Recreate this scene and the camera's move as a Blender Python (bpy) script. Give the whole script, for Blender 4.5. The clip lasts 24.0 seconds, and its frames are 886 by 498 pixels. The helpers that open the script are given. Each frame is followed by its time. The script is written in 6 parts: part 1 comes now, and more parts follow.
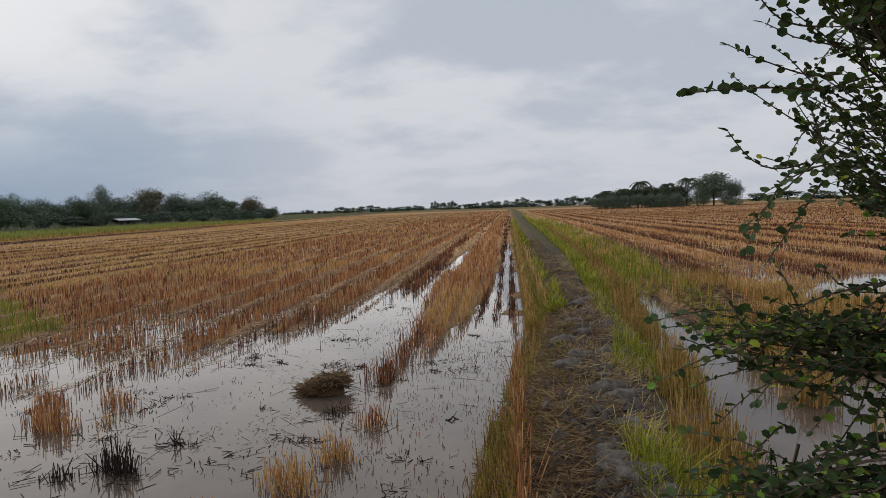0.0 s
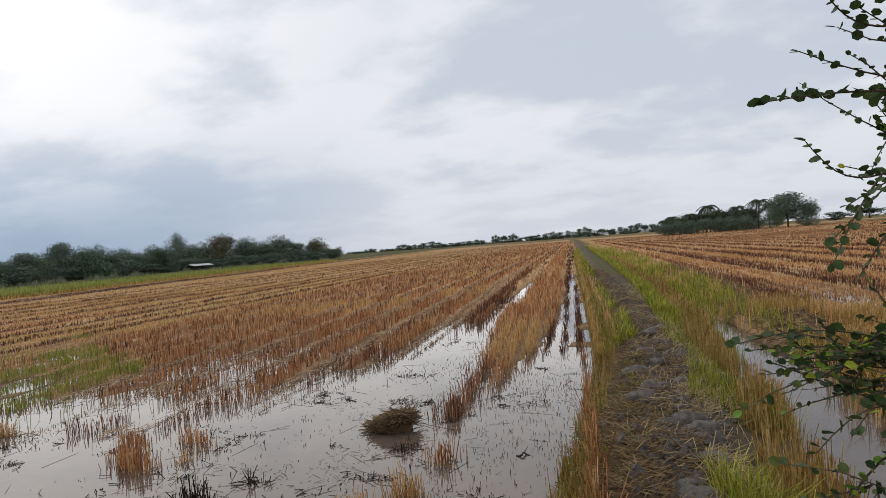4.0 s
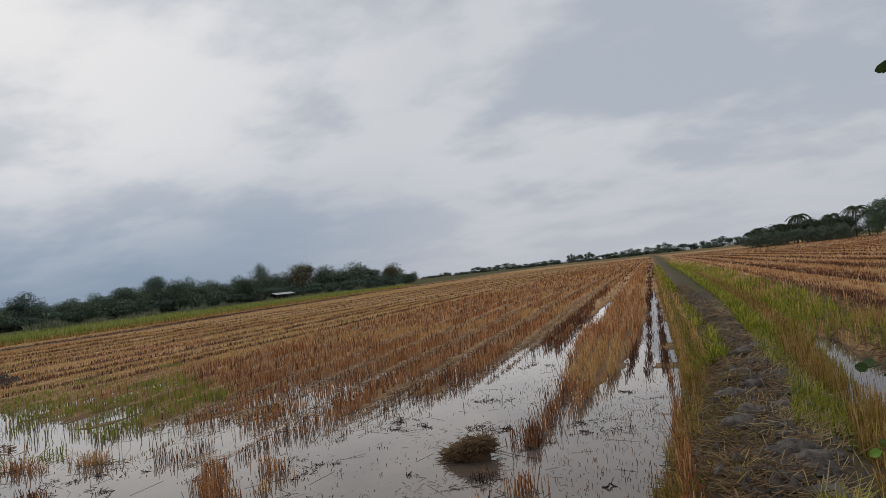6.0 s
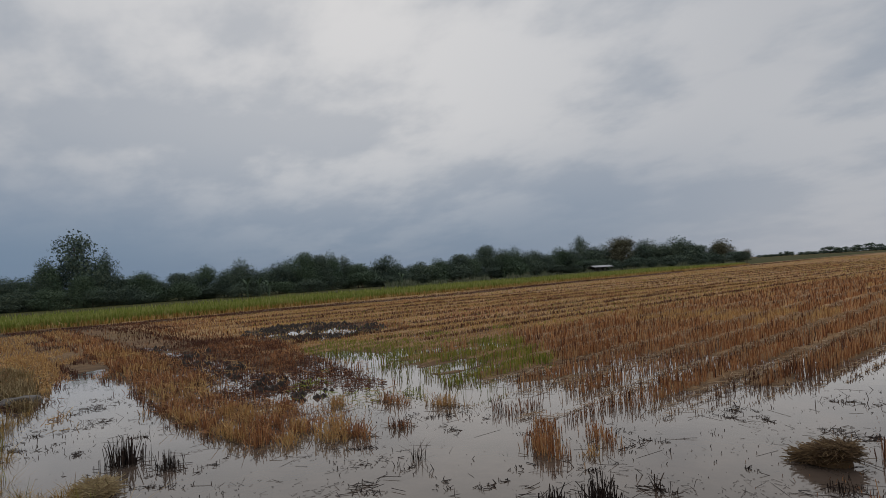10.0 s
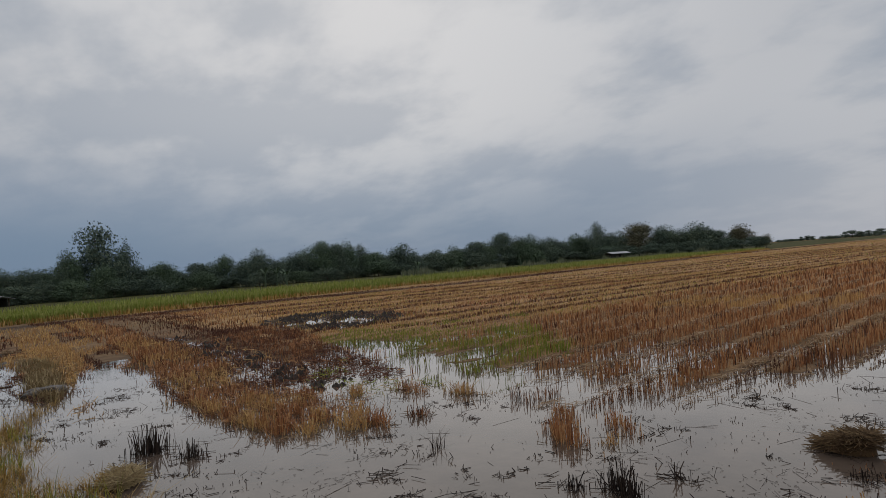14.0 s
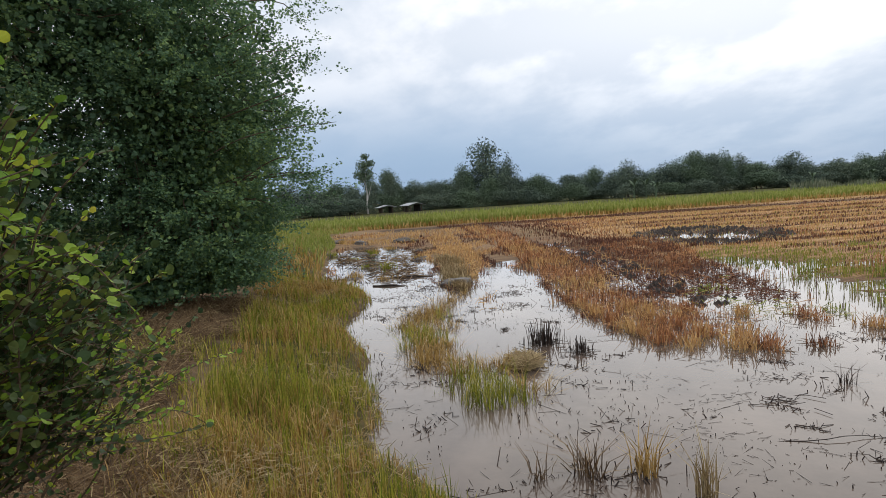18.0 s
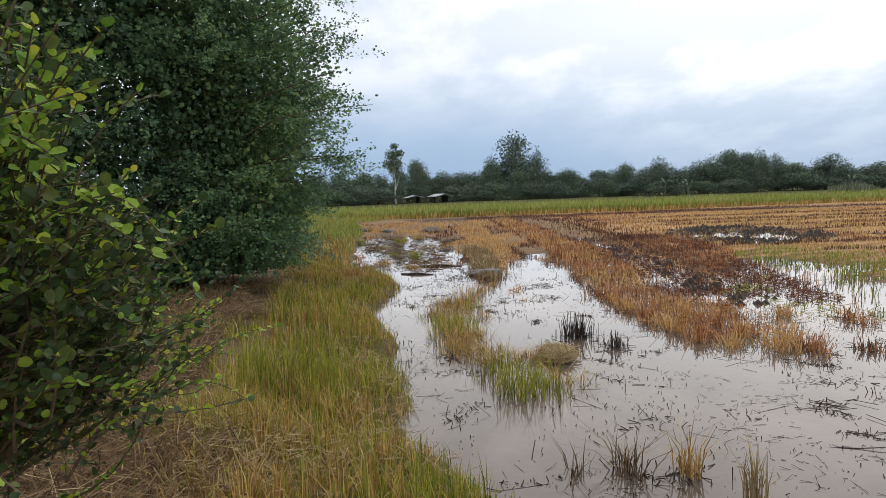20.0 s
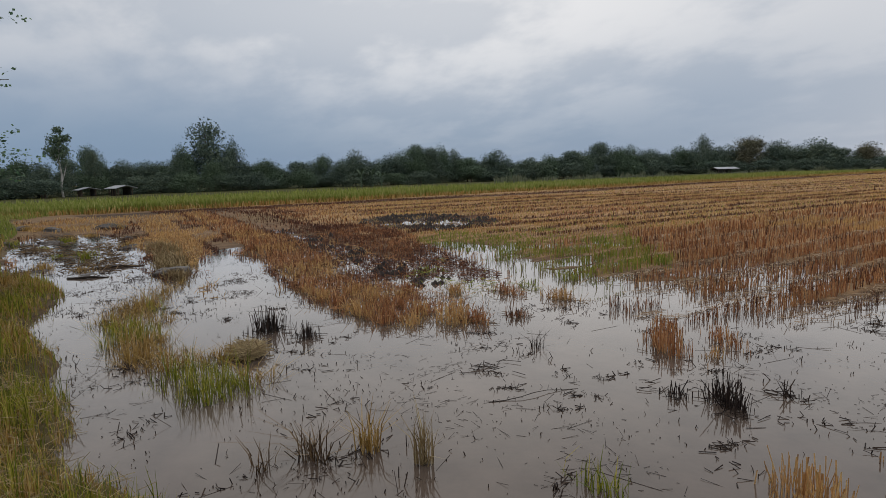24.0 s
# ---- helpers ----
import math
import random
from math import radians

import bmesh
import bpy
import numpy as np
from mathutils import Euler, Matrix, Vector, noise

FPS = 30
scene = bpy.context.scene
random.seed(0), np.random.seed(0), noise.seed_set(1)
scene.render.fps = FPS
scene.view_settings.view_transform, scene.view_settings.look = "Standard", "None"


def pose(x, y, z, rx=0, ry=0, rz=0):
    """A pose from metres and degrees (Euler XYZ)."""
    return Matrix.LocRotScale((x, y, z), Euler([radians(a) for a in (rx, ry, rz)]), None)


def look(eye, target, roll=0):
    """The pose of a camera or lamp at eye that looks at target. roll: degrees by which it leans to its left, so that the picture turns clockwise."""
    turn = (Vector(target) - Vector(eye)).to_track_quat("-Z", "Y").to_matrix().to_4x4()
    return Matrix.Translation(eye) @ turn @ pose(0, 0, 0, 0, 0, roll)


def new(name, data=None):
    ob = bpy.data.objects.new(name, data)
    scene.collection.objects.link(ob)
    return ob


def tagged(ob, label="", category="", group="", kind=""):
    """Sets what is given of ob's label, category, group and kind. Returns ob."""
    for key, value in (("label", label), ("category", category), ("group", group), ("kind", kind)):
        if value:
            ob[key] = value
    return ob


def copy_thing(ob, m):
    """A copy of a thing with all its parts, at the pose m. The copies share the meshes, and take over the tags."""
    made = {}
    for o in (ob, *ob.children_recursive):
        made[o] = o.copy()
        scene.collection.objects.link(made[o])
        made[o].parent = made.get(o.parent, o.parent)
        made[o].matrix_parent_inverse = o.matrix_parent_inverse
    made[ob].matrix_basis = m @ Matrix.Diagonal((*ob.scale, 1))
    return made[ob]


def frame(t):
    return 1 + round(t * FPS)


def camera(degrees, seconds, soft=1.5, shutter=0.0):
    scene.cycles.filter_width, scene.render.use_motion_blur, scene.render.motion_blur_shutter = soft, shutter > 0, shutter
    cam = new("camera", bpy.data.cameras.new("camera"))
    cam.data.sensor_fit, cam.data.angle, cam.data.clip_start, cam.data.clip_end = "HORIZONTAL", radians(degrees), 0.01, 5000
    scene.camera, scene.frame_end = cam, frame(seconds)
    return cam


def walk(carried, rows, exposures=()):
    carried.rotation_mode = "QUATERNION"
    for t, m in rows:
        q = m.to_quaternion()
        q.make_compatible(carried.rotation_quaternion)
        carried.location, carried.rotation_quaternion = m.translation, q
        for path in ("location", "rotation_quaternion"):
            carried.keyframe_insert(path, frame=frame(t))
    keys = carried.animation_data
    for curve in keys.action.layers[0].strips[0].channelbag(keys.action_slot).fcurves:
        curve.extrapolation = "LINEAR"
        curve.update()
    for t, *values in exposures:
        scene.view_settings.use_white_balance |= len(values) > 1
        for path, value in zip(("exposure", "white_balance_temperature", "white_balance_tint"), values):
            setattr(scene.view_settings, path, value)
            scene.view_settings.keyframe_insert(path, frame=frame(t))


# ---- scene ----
cam = camera(70.2, 24.0, 0.7)
# seconds, place in metres, yaw, pitch and roll in degrees
PATH = [
    (0.0, 0.000, 0.000, 1.723, 0.00, -3.66, 1.87),
    (0.5, 0.012, 0.008, 1.730, -2.35, -3.92, 1.71),
    (1.0, 0.016, 0.003, 1.731, -4.43, -3.70, 1.66),
    (1.5, 0.025, -0.003, 1.732, -5.68, -3.34, 1.38),
    (2.0, 0.063, 0.010, 1.720, -7.95, -4.17, 2.02),
    (2.5, 0.057, -0.013, 1.705, -8.59, -5.60, 3.45),
    (3.0, 0.002, -0.051, 1.709, -2.39, -0.58, 1.95),
    (3.5, -0.013, -0.025, 1.708, 5.00, -0.99, 2.79),
    (5.5, 0.018, 0.139, 1.713, 4.54, 3.53, 7.94),
    (6.0, -0.003, 0.175, 1.694, 12.34, 2.43, 6.18),
    (6.5, -0.044, 0.151, 1.691, 18.12, 1.18, 5.46),
    (7.0, -0.068, 0.128, 1.695, 23.72, 1.51, 4.86),
    (7.5, -0.083, 0.107, 1.691, 28.83, 2.54, 4.03),
    (8.0, -0.092, 0.110, 1.687, 30.72, 2.05, 3.83),
    (8.5, -0.097, 0.106, 1.689, 32.45, 1.53, 3.57),
    (9.0, -0.114, 0.087, 1.692, 36.93, 2.14, 2.50),
    (9.5, -0.119, 0.090, 1.699, 40.87, 1.30, 3.13),
    (10.0, -0.094, 0.075, 1.699, 40.75, 2.41, 3.46),
    (10.5, -0.092, 0.093, 1.694, 38.49, 2.35, 3.04),
    (11.0, -0.083, 0.088, 1.699, 37.31, 3.24, 3.03),
    (11.5, -0.080, 0.097, 1.688, 36.09, 2.90, 3.65),
    (13.5, -0.071, 0.069, 1.721, 34.61, 2.37, 2.69),
    (14.0, -0.101, 0.064, 1.717, 42.20, 1.40, 3.95),
    (14.5, -0.107, 0.034, 1.711, 48.46, -1.16, 3.42),
    (15.0, -0.144, 0.002, 1.718, 56.10, -1.90, 2.64),
    (15.5, -0.125, -0.033, 1.723, 60.93, -4.21, 1.31),
    (16.0, -0.144, -0.046, 1.721, 65.35, -5.11, 1.95),
    (16.5, -0.129, -0.083, 1.717, 67.28, -5.34, 1.49),
    (17.0, -0.110, -0.100, 1.710, 70.16, -3.68, 2.59),
    (17.5, -0.103, -0.116, 1.739, 74.19, -4.13, 4.37),
    (19.5, -0.304, -0.198, 1.656, 74.83, -4.90, 0.78),
    (20.0, -0.277, -0.197, 1.666, 77.19, -5.10, 1.67),
    (20.5, -0.250, -0.204, 1.673, 76.35, -5.49, 1.33),
    (21.0, -0.203, -0.150, 1.677, 65.17, -4.53, 2.01),
    (21.5, -0.211, -0.107, 1.677, 53.56, -5.15, 1.24),
    (22.0, -0.207, -0.084, 1.674, 48.47, -4.06, 1.45),
    (22.5, -0.195, -0.070, 1.671, 46.28, -4.19, 2.02),
    (23.0, -0.201, -0.065, 1.670, 47.50, -4.68, 3.11),
    (23.5, -0.194, -0.043, 1.675, 49.57, -6.18, 2.38),
    (24.0, -0.204, -0.058, 1.670, 50.55, -6.65, 1.55),
]
EXPOSURES = [(0.0, 0.05), (1.0, 0.36), (2.0, 0.52), (3.0, 0.52), (3.5, 0.45), (5.5, 0.0), (7.0, -0.25), (10.0, -0.40), (14.0, -0.38), (15.0, -0.14), (16.0, 0.22), (17.0, 0.5), (20.0, 0.78), (21.0, 0.72), (22.0, 0.14), (23.0, 0.0), (24.0, 0.0)]
walk(cam, [(t, pose(x, y, z, 90 + pitch, roll, yaw)) for t, x, y, z, yaw, pitch, roll in PATH], EXPOSURES)

# ---- world and sun: an overcast sky with a bluish bank low over the western trees ----
world = bpy.data.worlds.new("world")
scene.world = world
world.use_nodes = True
SUN_AZ, SUN_EL = 48.0, 34.0     # degrees to the left of the first view, and up


def sky_nodes():
    nt = world.node_tree
    nt.nodes.clear()
    N, L = nt.nodes.new, nt.links.new

    def math_node(op, a, b=None, clamp=False):
        n = N("ShaderNodeMath")
        n.operation, n.use_clamp = op, clamp
        for i, v in enumerate((a, b)):
            if v is None:
                continue
            if isinstance(v, (int, float)):
                n.inputs[i].default_value = v
            else:
                L(v, n.inputs[i])
        return n.outputs[0]

    def mix(fac, a, b):
        n = N("ShaderNodeMix")
        n.data_type = "RGBA"
        for i, v in ((0, fac), (6, a), (7, b)):
            if isinstance(v, (int, float, tuple)):
                n.inputs[i].default_value = v
            else:
                L(v, n.inputs[i])
        return n.outputs[2]

    def ramp(v, lo, hi):
        n = N("ShaderNodeMapRange")
        n.interpolation_type = "SMOOTHSTEP"
        L(v, n.inputs[0])
        n.inputs[1].default_value, n.inputs[2].default_value = lo, hi
        return n.outputs[0]

    co = N("ShaderNodeTexCoord").outputs["Generated"]
    sep = N("ShaderNodeSeparateXYZ")
    L(co, sep.inputs[0])
    x, y, z = sep.outputs
    up = math_node("ADD", math_node("MAXIMUM", z, 0.0), 0.28)
    cx, cy = math_node("DIVIDE", x, up), math_node("DIVIDE", y, up)
    comb = N("ShaderNodeCombineXYZ")
    L(cx, comb.inputs[0]), L(cy, comb.inputs[1])

    def cloud(scale, detail, rough, off, squash=1.0):
        m = N("ShaderNodeMapping")
        L(comb.outputs[0], m.inputs[0])
        m.inputs["Location"].default_value = off
        m.inputs["Rotation"].default_value = (0, 0, 0.6)
        m.inputs["Scale"].default_value = (scale, scale * squash, 1)
        n = N("ShaderNodeTexNoise")
        L(m.outputs[0], n.inputs["Vector"])
        n.inputs["Scale"].default_value = 1.0
        n.inputs["Detail"].default_value = detail
        n.inputs["Roughness"].default_value = rough
        return n.outputs["Fac"]

    big = cloud(1.0, 3.0, 0.5, (3.1, 1.7, 0), 1.1)
    fine = cloud(2.3, 5.0, 0.55, (7.3, 2.2, 0), 1.3)
    both = math_node("ADD", math_node("MULTIPLY", big, 0.5), math_node("MULTIPLY", fine, 0.5))
    f = ramp(both, 0.42, 0.57)
    cloudy = mix(f, (0.46, 0.505, 0.575, 1), (0.65, 0.665, 0.70, 1))
    # low down the layers blend into a paler haze on the right and a blue-grey bank on the left
    west = math_node("ADD", math_node("MULTIPLY", x, -0.88), math_node("MULTIPLY", y, 0.47))
    bank = math_node("MULTIPLY", ramp(west, 0.55, 0.97), math_node("SUBTRACT", 1.0, ramp(z, 0.04, 0.25)))
    haze = math_node("SUBTRACT", 1.0, ramp(z, 0.0, 0.22))
    col = mix(math_node("MULTIPLY", haze, 0.65), cloudy, (0.53, 0.555, 0.62, 1))
    col = mix(math_node("MULTIPLY", bank, 0.95), col, (0.18, 0.28, 0.42, 1))
    # brighter where the sun stands behind the layer
    dot = N("ShaderNodeVectorMath")
    dot.operation = "DOT_PRODUCT"
    L(co, dot.inputs[0])
    a, e = radians(SUN_AZ), radians(SUN_EL)
    dot.inputs[1].default_value = (-math.sin(a) * math.cos(e), math.cos(a) * math.cos(e), math.sin(e))
    glow = ramp(dot.outputs["Value"], 0.80, 1.0)
    col = mix(math_node("MULTIPLY", math_node("MULTIPLY", glow, 0.7), math_node("ADD", math_node("MULTIPLY", f, 0.6), 0.4)), col, (0.90, 0.90, 0.91, 1))
    sky = N("ShaderNodeTexSky")
    sky.sky_type = "NISHITA"
    sky.sun_disc = False
    sky.sun_elevation, sky.sun_rotation = e, -a
    sky.air_density, sky.dust_density = 1.0, 2.0
    dim = mix(1.0, (0, 0, 0, 1), sky.outputs[0])
    vm = N("ShaderNodeVectorMath")
    vm.operation = "SCALE"
    L(dim, vm.inputs[0])
    vm.inputs["Scale"].default_value = 0.06
    col = mix(0.94, vm.outputs[0], col)
    bg = N("ShaderNodeBackground")
    L(col, bg.inputs["Color"])
    bg.inputs["Strength"].default_value = 1.0
    out = N("ShaderNodeOutputWorld")
    L(bg.outputs[0], out.inputs["Surface"])


sky_nodes()
sun = new("sun", bpy.data.lights.new("sun", "SUN"))
sun.data.energy, sun.data.angle, sun.data.color = 0.95, radians(110), (1.0, 0.95, 0.88)
sun.matrix_world = look((-40 * math.sin(radians(SUN_AZ)), 40 * math.cos(radians(SUN_AZ)), 40 * math.tan(radians(SUN_EL))), (0, 0, 0))

# ---- the plan: rows run at six degrees to the first view; a is across them, b along ----
ROW = radians(6.0)
# dark wheel lines through the pale part of the field: where they run across the rows, and half their width
FURROWS = ((-12.5, 0.24), (-14.1, 0.20), (-15.9, 0.28), (-17.6, 0.22), (-20.3, 0.32), (-22.6, 0.28), (-25.2, 0.28), (-27.6, 0.42), (-31.0, 0.45))

# ---- materials ----


def nodes_of(name):
    m = bpy.data.materials.new(name)
    m.use_nodes = True
    nt = m.node_tree
    return m, nt, nt.nodes["Principled BSDF"]


def noise_fac(nt, scale, detail=4.0, rough=0.55, vector=None, stretch=None):
    n = nt.nodes.new("ShaderNodeTexNoise")
    n.inputs["Scale"].default_value = scale
    n.inputs["Detail"].default_value = detail
    n.inputs["Roughness"].default_value = rough
    if vector is None:
        vector = nt.nodes.new("ShaderNodeNewGeometry").outputs["Position"]
    if stretch is not None:
        m = nt.nodes.new("ShaderNodeMapping")
        nt.links.new(vector, m.inputs[0])
        m.inputs["Rotation"].default_value = (0, 0, stretch[0])
        m.inputs["Scale"].default_value = stretch[1]
        vector = m.outputs[0]
    nt.links.new(vector, n.inputs["Vector"])
    return n.outputs["Fac"]


def mix_col(nt, fac, a, b):
    n = nt.nodes.new("ShaderNodeMix")
    n.data_type = "RGBA"
    for i, v in ((0, fac), (6, a), (7, b)):
        if isinstance(v, (int, float)):
            n.inputs[i].default_value = v
        elif isinstance(v, tuple):
            n.inputs[i].default_value = (*v, 1) if len(v) == 3 else v
        else:
            nt.links.new(v, n.inputs[i])
    return n.outputs[2]


def span(nt, v, lo, hi, a=0.0, b=1.0):
    n = nt.nodes.new("ShaderNodeMapRange")
    nt.links.new(v, n.inputs[0])
    for i, q in enumerate((lo, hi, a, b)):
        n.inputs[i + 1].default_value = q
    return n.outputs[0]


def arith(nt, op, a, b):
    n = nt.nodes.new("ShaderNodeMath")
    n.operation = op
    for i, v in enumerate((a, b)):
        if isinstance(v, (int, float)):
            n.inputs[i].default_value = v
        else:
            nt.links.new(v, n.inputs[i])
    return n.outputs[0]


def bump(nt, shader, height, strength, distance):
    b = nt.nodes.new("ShaderNodeBump")
    b.inputs["Strength"].default_value = strength
    b.inputs["Distance"].default_value = distance
    nt.links.new(height, b.inputs["Height"])
    nt.links.new(b.outputs[0], shader.inputs["Normal"])


def plant_material(name, colours, rough=0.75, patch=0.8, sheen=0.2, through_light=0.0):
    """Stalks, blades or leaves: each island takes its own colour from the row of colours, and broad patches shift it."""
    m, nt, p = nodes_of(name)
    geo = nt.nodes.new("ShaderNodeNewGeometry")
    ramp = nt.nodes.new("ShaderNodeValToRGB")
    while len(ramp.color_ramp.elements) < len(colours):
        ramp.color_ramp.elements.new(0.5)
    for i, c in enumerate(colours):
        ramp.color_ramp.elements[i].position = i / max(1, len(colours) - 1)
        ramp.color_ramp.elements[i].color = (*c, 1)
    n = noise_fac(nt, patch, 3.0)
    v = arith(nt, "ADD", arith(nt, "MULTIPLY", geo.outputs["Random Per Island"], 0.80), span(nt, n, 0.3, 0.7, -0.04, 0.24))
    nt.links.new(v, ramp.inputs[0])
    grain = noise_fac(nt, 60.0, 2.0)
    dark = mix_col(nt, span(nt, grain, 0.3, 0.7, 0.0, 0.35), ramp.outputs[0], tuple(0.45 * q for q in colours[0]))
    nt.links.new(dark, p.inputs["Base Color"])
    p.inputs["Roughness"].default_value = rough
    p.inputs["Specular IOR Level"].default_value = sheen
    if through_light:
        t = nt.nodes.new("ShaderNodeBsdfTranslucent")
        nt.links.new(dark, t.inputs["Color"])
        s = nt.nodes.new("ShaderNodeMixShader")
        s.inputs[0].default_value = through_light
        nt.links.new(p.outputs[0], s.inputs[1]), nt.links.new(t.outputs[0], s.inputs[2])
        nt.links.new(s.outputs[0], nt.nodes["Material Output"].inputs["Surface"])
    return m


STUBBLE = plant_material("golden_stubble", [(0.156, 0.0582, 0.0291), (0.456, 0.196, 0.084), (0.72, 0.375, 0.162), (0.9, 0.638, 0.347)], patch=0.5)
STUBBLE_PALE = plant_material("pale_stubble", [(0.283, 0.132, 0.0552), (0.614, 0.352, 0.144), (0.85, 0.55, 0.241), (0.779, 0.55, 0.207)], patch=0.4)
STUBBLE_BURNT = plant_material("burnt_stubble", [(0.0522, 0.0308, 0.0253), (0.198, 0.0858, 0.0483), (0.464, 0.203, 0.0897), (0.627, 0.319, 0.138)], patch=0.5)
STUBBLE_GREEN = plant_material("greening_stubble", [(0.15, 0.20, 0.03), (0.27, 0.32, 0.05), (0.42, 0.40, 0.08), (0.56, 0.40, 0.13)], patch=0.6)
STUBBLE_FLAT = plant_material("flattened_stubble", [(0.28, 0.17, 0.092), (0.50, 0.34, 0.20), (0.70, 0.53, 0.36)], patch=0.7)
# charred stalks; the same dark colour also paints the shaded fronts of main rows
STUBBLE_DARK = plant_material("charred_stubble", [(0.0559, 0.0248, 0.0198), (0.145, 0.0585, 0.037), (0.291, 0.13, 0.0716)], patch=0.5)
ROTTEN = plant_material("rotten_stalks", [(0.018, 0.013, 0.012), (0.045, 0.03, 0.024), (0.09, 0.06, 0.042)], patch=1.0)
STRAW = plant_material("loose_straw", [(0.22, 0.15, 0.08), (0.42, 0.31, 0.16), (0.58, 0.46, 0.24)], patch=1.0)
STRAW_DARK = plant_material("old_straw", [(0.0609, 0.0361, 0.0189), (0.174, 0.107, 0.0533), (0.365, 0.245, 0.125)], patch=2.0)
GRASS = plant_material("bank_grass", [(0.0616, 0.0864, 0.0132), (0.213, 0.248, 0.0242), (0.426, 0.41, 0.0495), (0.739, 0.562, 0.165)], patch=0.9, through_light=0.2)
GRASS_YELLOW = plant_material("yellow_grass", [(0.15, 0.082, 0.026), (0.40, 0.245, 0.065), (0.61, 0.40, 0.13), (0.78, 0.56, 0.28)], patch=1.0, through_light=0.2)
RICE = plant_material("green_rice", [(0.17, 0.22, 0.04), (0.27, 0.32, 0.06), (0.38, 0.40, 0.10), (0.52, 0.47, 0.19)], patch=0.15, through_light=0.2)
REED = plant_material("grey_reeds", [(0.10, 0.13, 0.07), (0.20, 0.22, 0.13), (0.34, 0.34, 0.24)], patch=0.2)
LEAF = plant_material("shrub_leaves", [(0.024, 0.0464, 0.0204), (0.0448, 0.08, 0.0289), (0.08, 0.128, 0.0382), (0.16, 0.192, 0.0425)], rough=0.55, patch=1.5, sheen=0.25, through_light=0.28)
LEAF_BRIGHT = plant_material("young_leaves", [(0.11, 0.22, 0.03), (0.20, 0.36, 0.05), (0.36, 0.50, 0.06), (0.66, 0.60, 0.07)], rough=0.55, patch=2.0, sheen=0.2, through_light=0.3)
TREE_LEAF = plant_material("hedge_tree_leaves", [(0.07, 0.135, 0.08), (0.11, 0.205, 0.11), (0.17, 0.29, 0.13), (0.29, 0.41, 0.12)], rough=0.6, patch=0.6, sheen=0.3, through_light=0.35)
# leaf colours made paler and bluer, so distance haze is painted in
WOOD_LEAF = plant_material("hazed_far_tree_leaves", [(0.06, 0.09, 0.08), (0.105, 0.145, 0.115), (0.17, 0.215, 0.155), (0.26, 0.30, 0.185)], rough=0.9, patch=0.12, sheen=0.02)
WOOD_LEAF_BROWN = plant_material("brownish_tree_leaves", [(0.11, 0.11, 0.08), (0.17, 0.165, 0.105), (0.25, 0.22, 0.13)], rough=0.8, patch=0.12, sheen=0.1)
WOOD_LEAF_LIGHT = plant_material("lighter_tree_leaves", [(0.08, 0.12, 0.085), (0.12, 0.17, 0.105), (0.18, 0.235, 0.13)], rough=0.8, patch=0.12, sheen=0.1)
PALM_LEAF = plant_material("palm_fronds", [(0.05, 0.07, 0.045), (0.075, 0.10, 0.055), (0.13, 0.145, 0.08)], rough=0.6, patch=0.2, sheen=0.2)


def surface(name, a, b, scale, rough=0.85, relief=0.3, depth=0.02, sheen=0.3):
    m, nt, p = nodes_of(name)
    n = noise_fac(nt, scale, 6.0, 0.6)
    f = noise_fac(nt, scale * 9, 3.0, 0.6)
    v = arith(nt, "ADD", arith(nt, "MULTIPLY", n, 0.7), arith(nt, "MULTIPLY", f, 0.3))
    nt.links.new(mix_col(nt, span(nt, v, 0.35, 0.65), a, b), p.inputs["Base Color"])
    p.inputs["Roughness"].default_value = rough
    p.inputs["Specular IOR Level"].default_value = sheen
    bump(nt, p, v, relief, depth)
    return m


BARK = surface("bark", (0.05, 0.038, 0.028), (0.15, 0.115, 0.085), 12.0)
BARK_PALE = surface("pale_bark", (0.30, 0.28, 0.25), (0.52, 0.50, 0.46), 3.0)
TWIG = surface("twig_bark", (0.06, 0.045, 0.03), (0.16, 0.12, 0.08), 40.0, depth=0.002)
MUD_CLOD = surface("drying_mud", (0.036, 0.029, 0.024), (0.19, 0.162, 0.14), 16.0, rough=0.75, relief=1.0, depth=0.035)
WET_MUD = surface("wet_mud", (0.022, 0.016, 0.013), (0.085, 0.066, 0.054), 14.0, rough=0.7, relief=0.8, depth=0.03, sheen=0.15)
WET_WOOD = surface("wet_wood", (0.02, 0.015, 0.012), (0.07, 0.05, 0.04), 25.0, rough=0.5, depth=0.004)
ROOF_SHEET = surface("weathered_roof_sheet", (0.30, 0.31, 0.32), (0.50, 0.51, 0.53), 0.8, rough=0.6, depth=0.01)
PLASTER = surface("white_wall_paint", (0.55, 0.55, 0.54), (0.75, 0.75, 0.74), 0.7, depth=0.005)
DARK_OPENING = surface("dark_timber", (0.02, 0.018, 0.016), (0.05, 0.045, 0.04), 2.0)


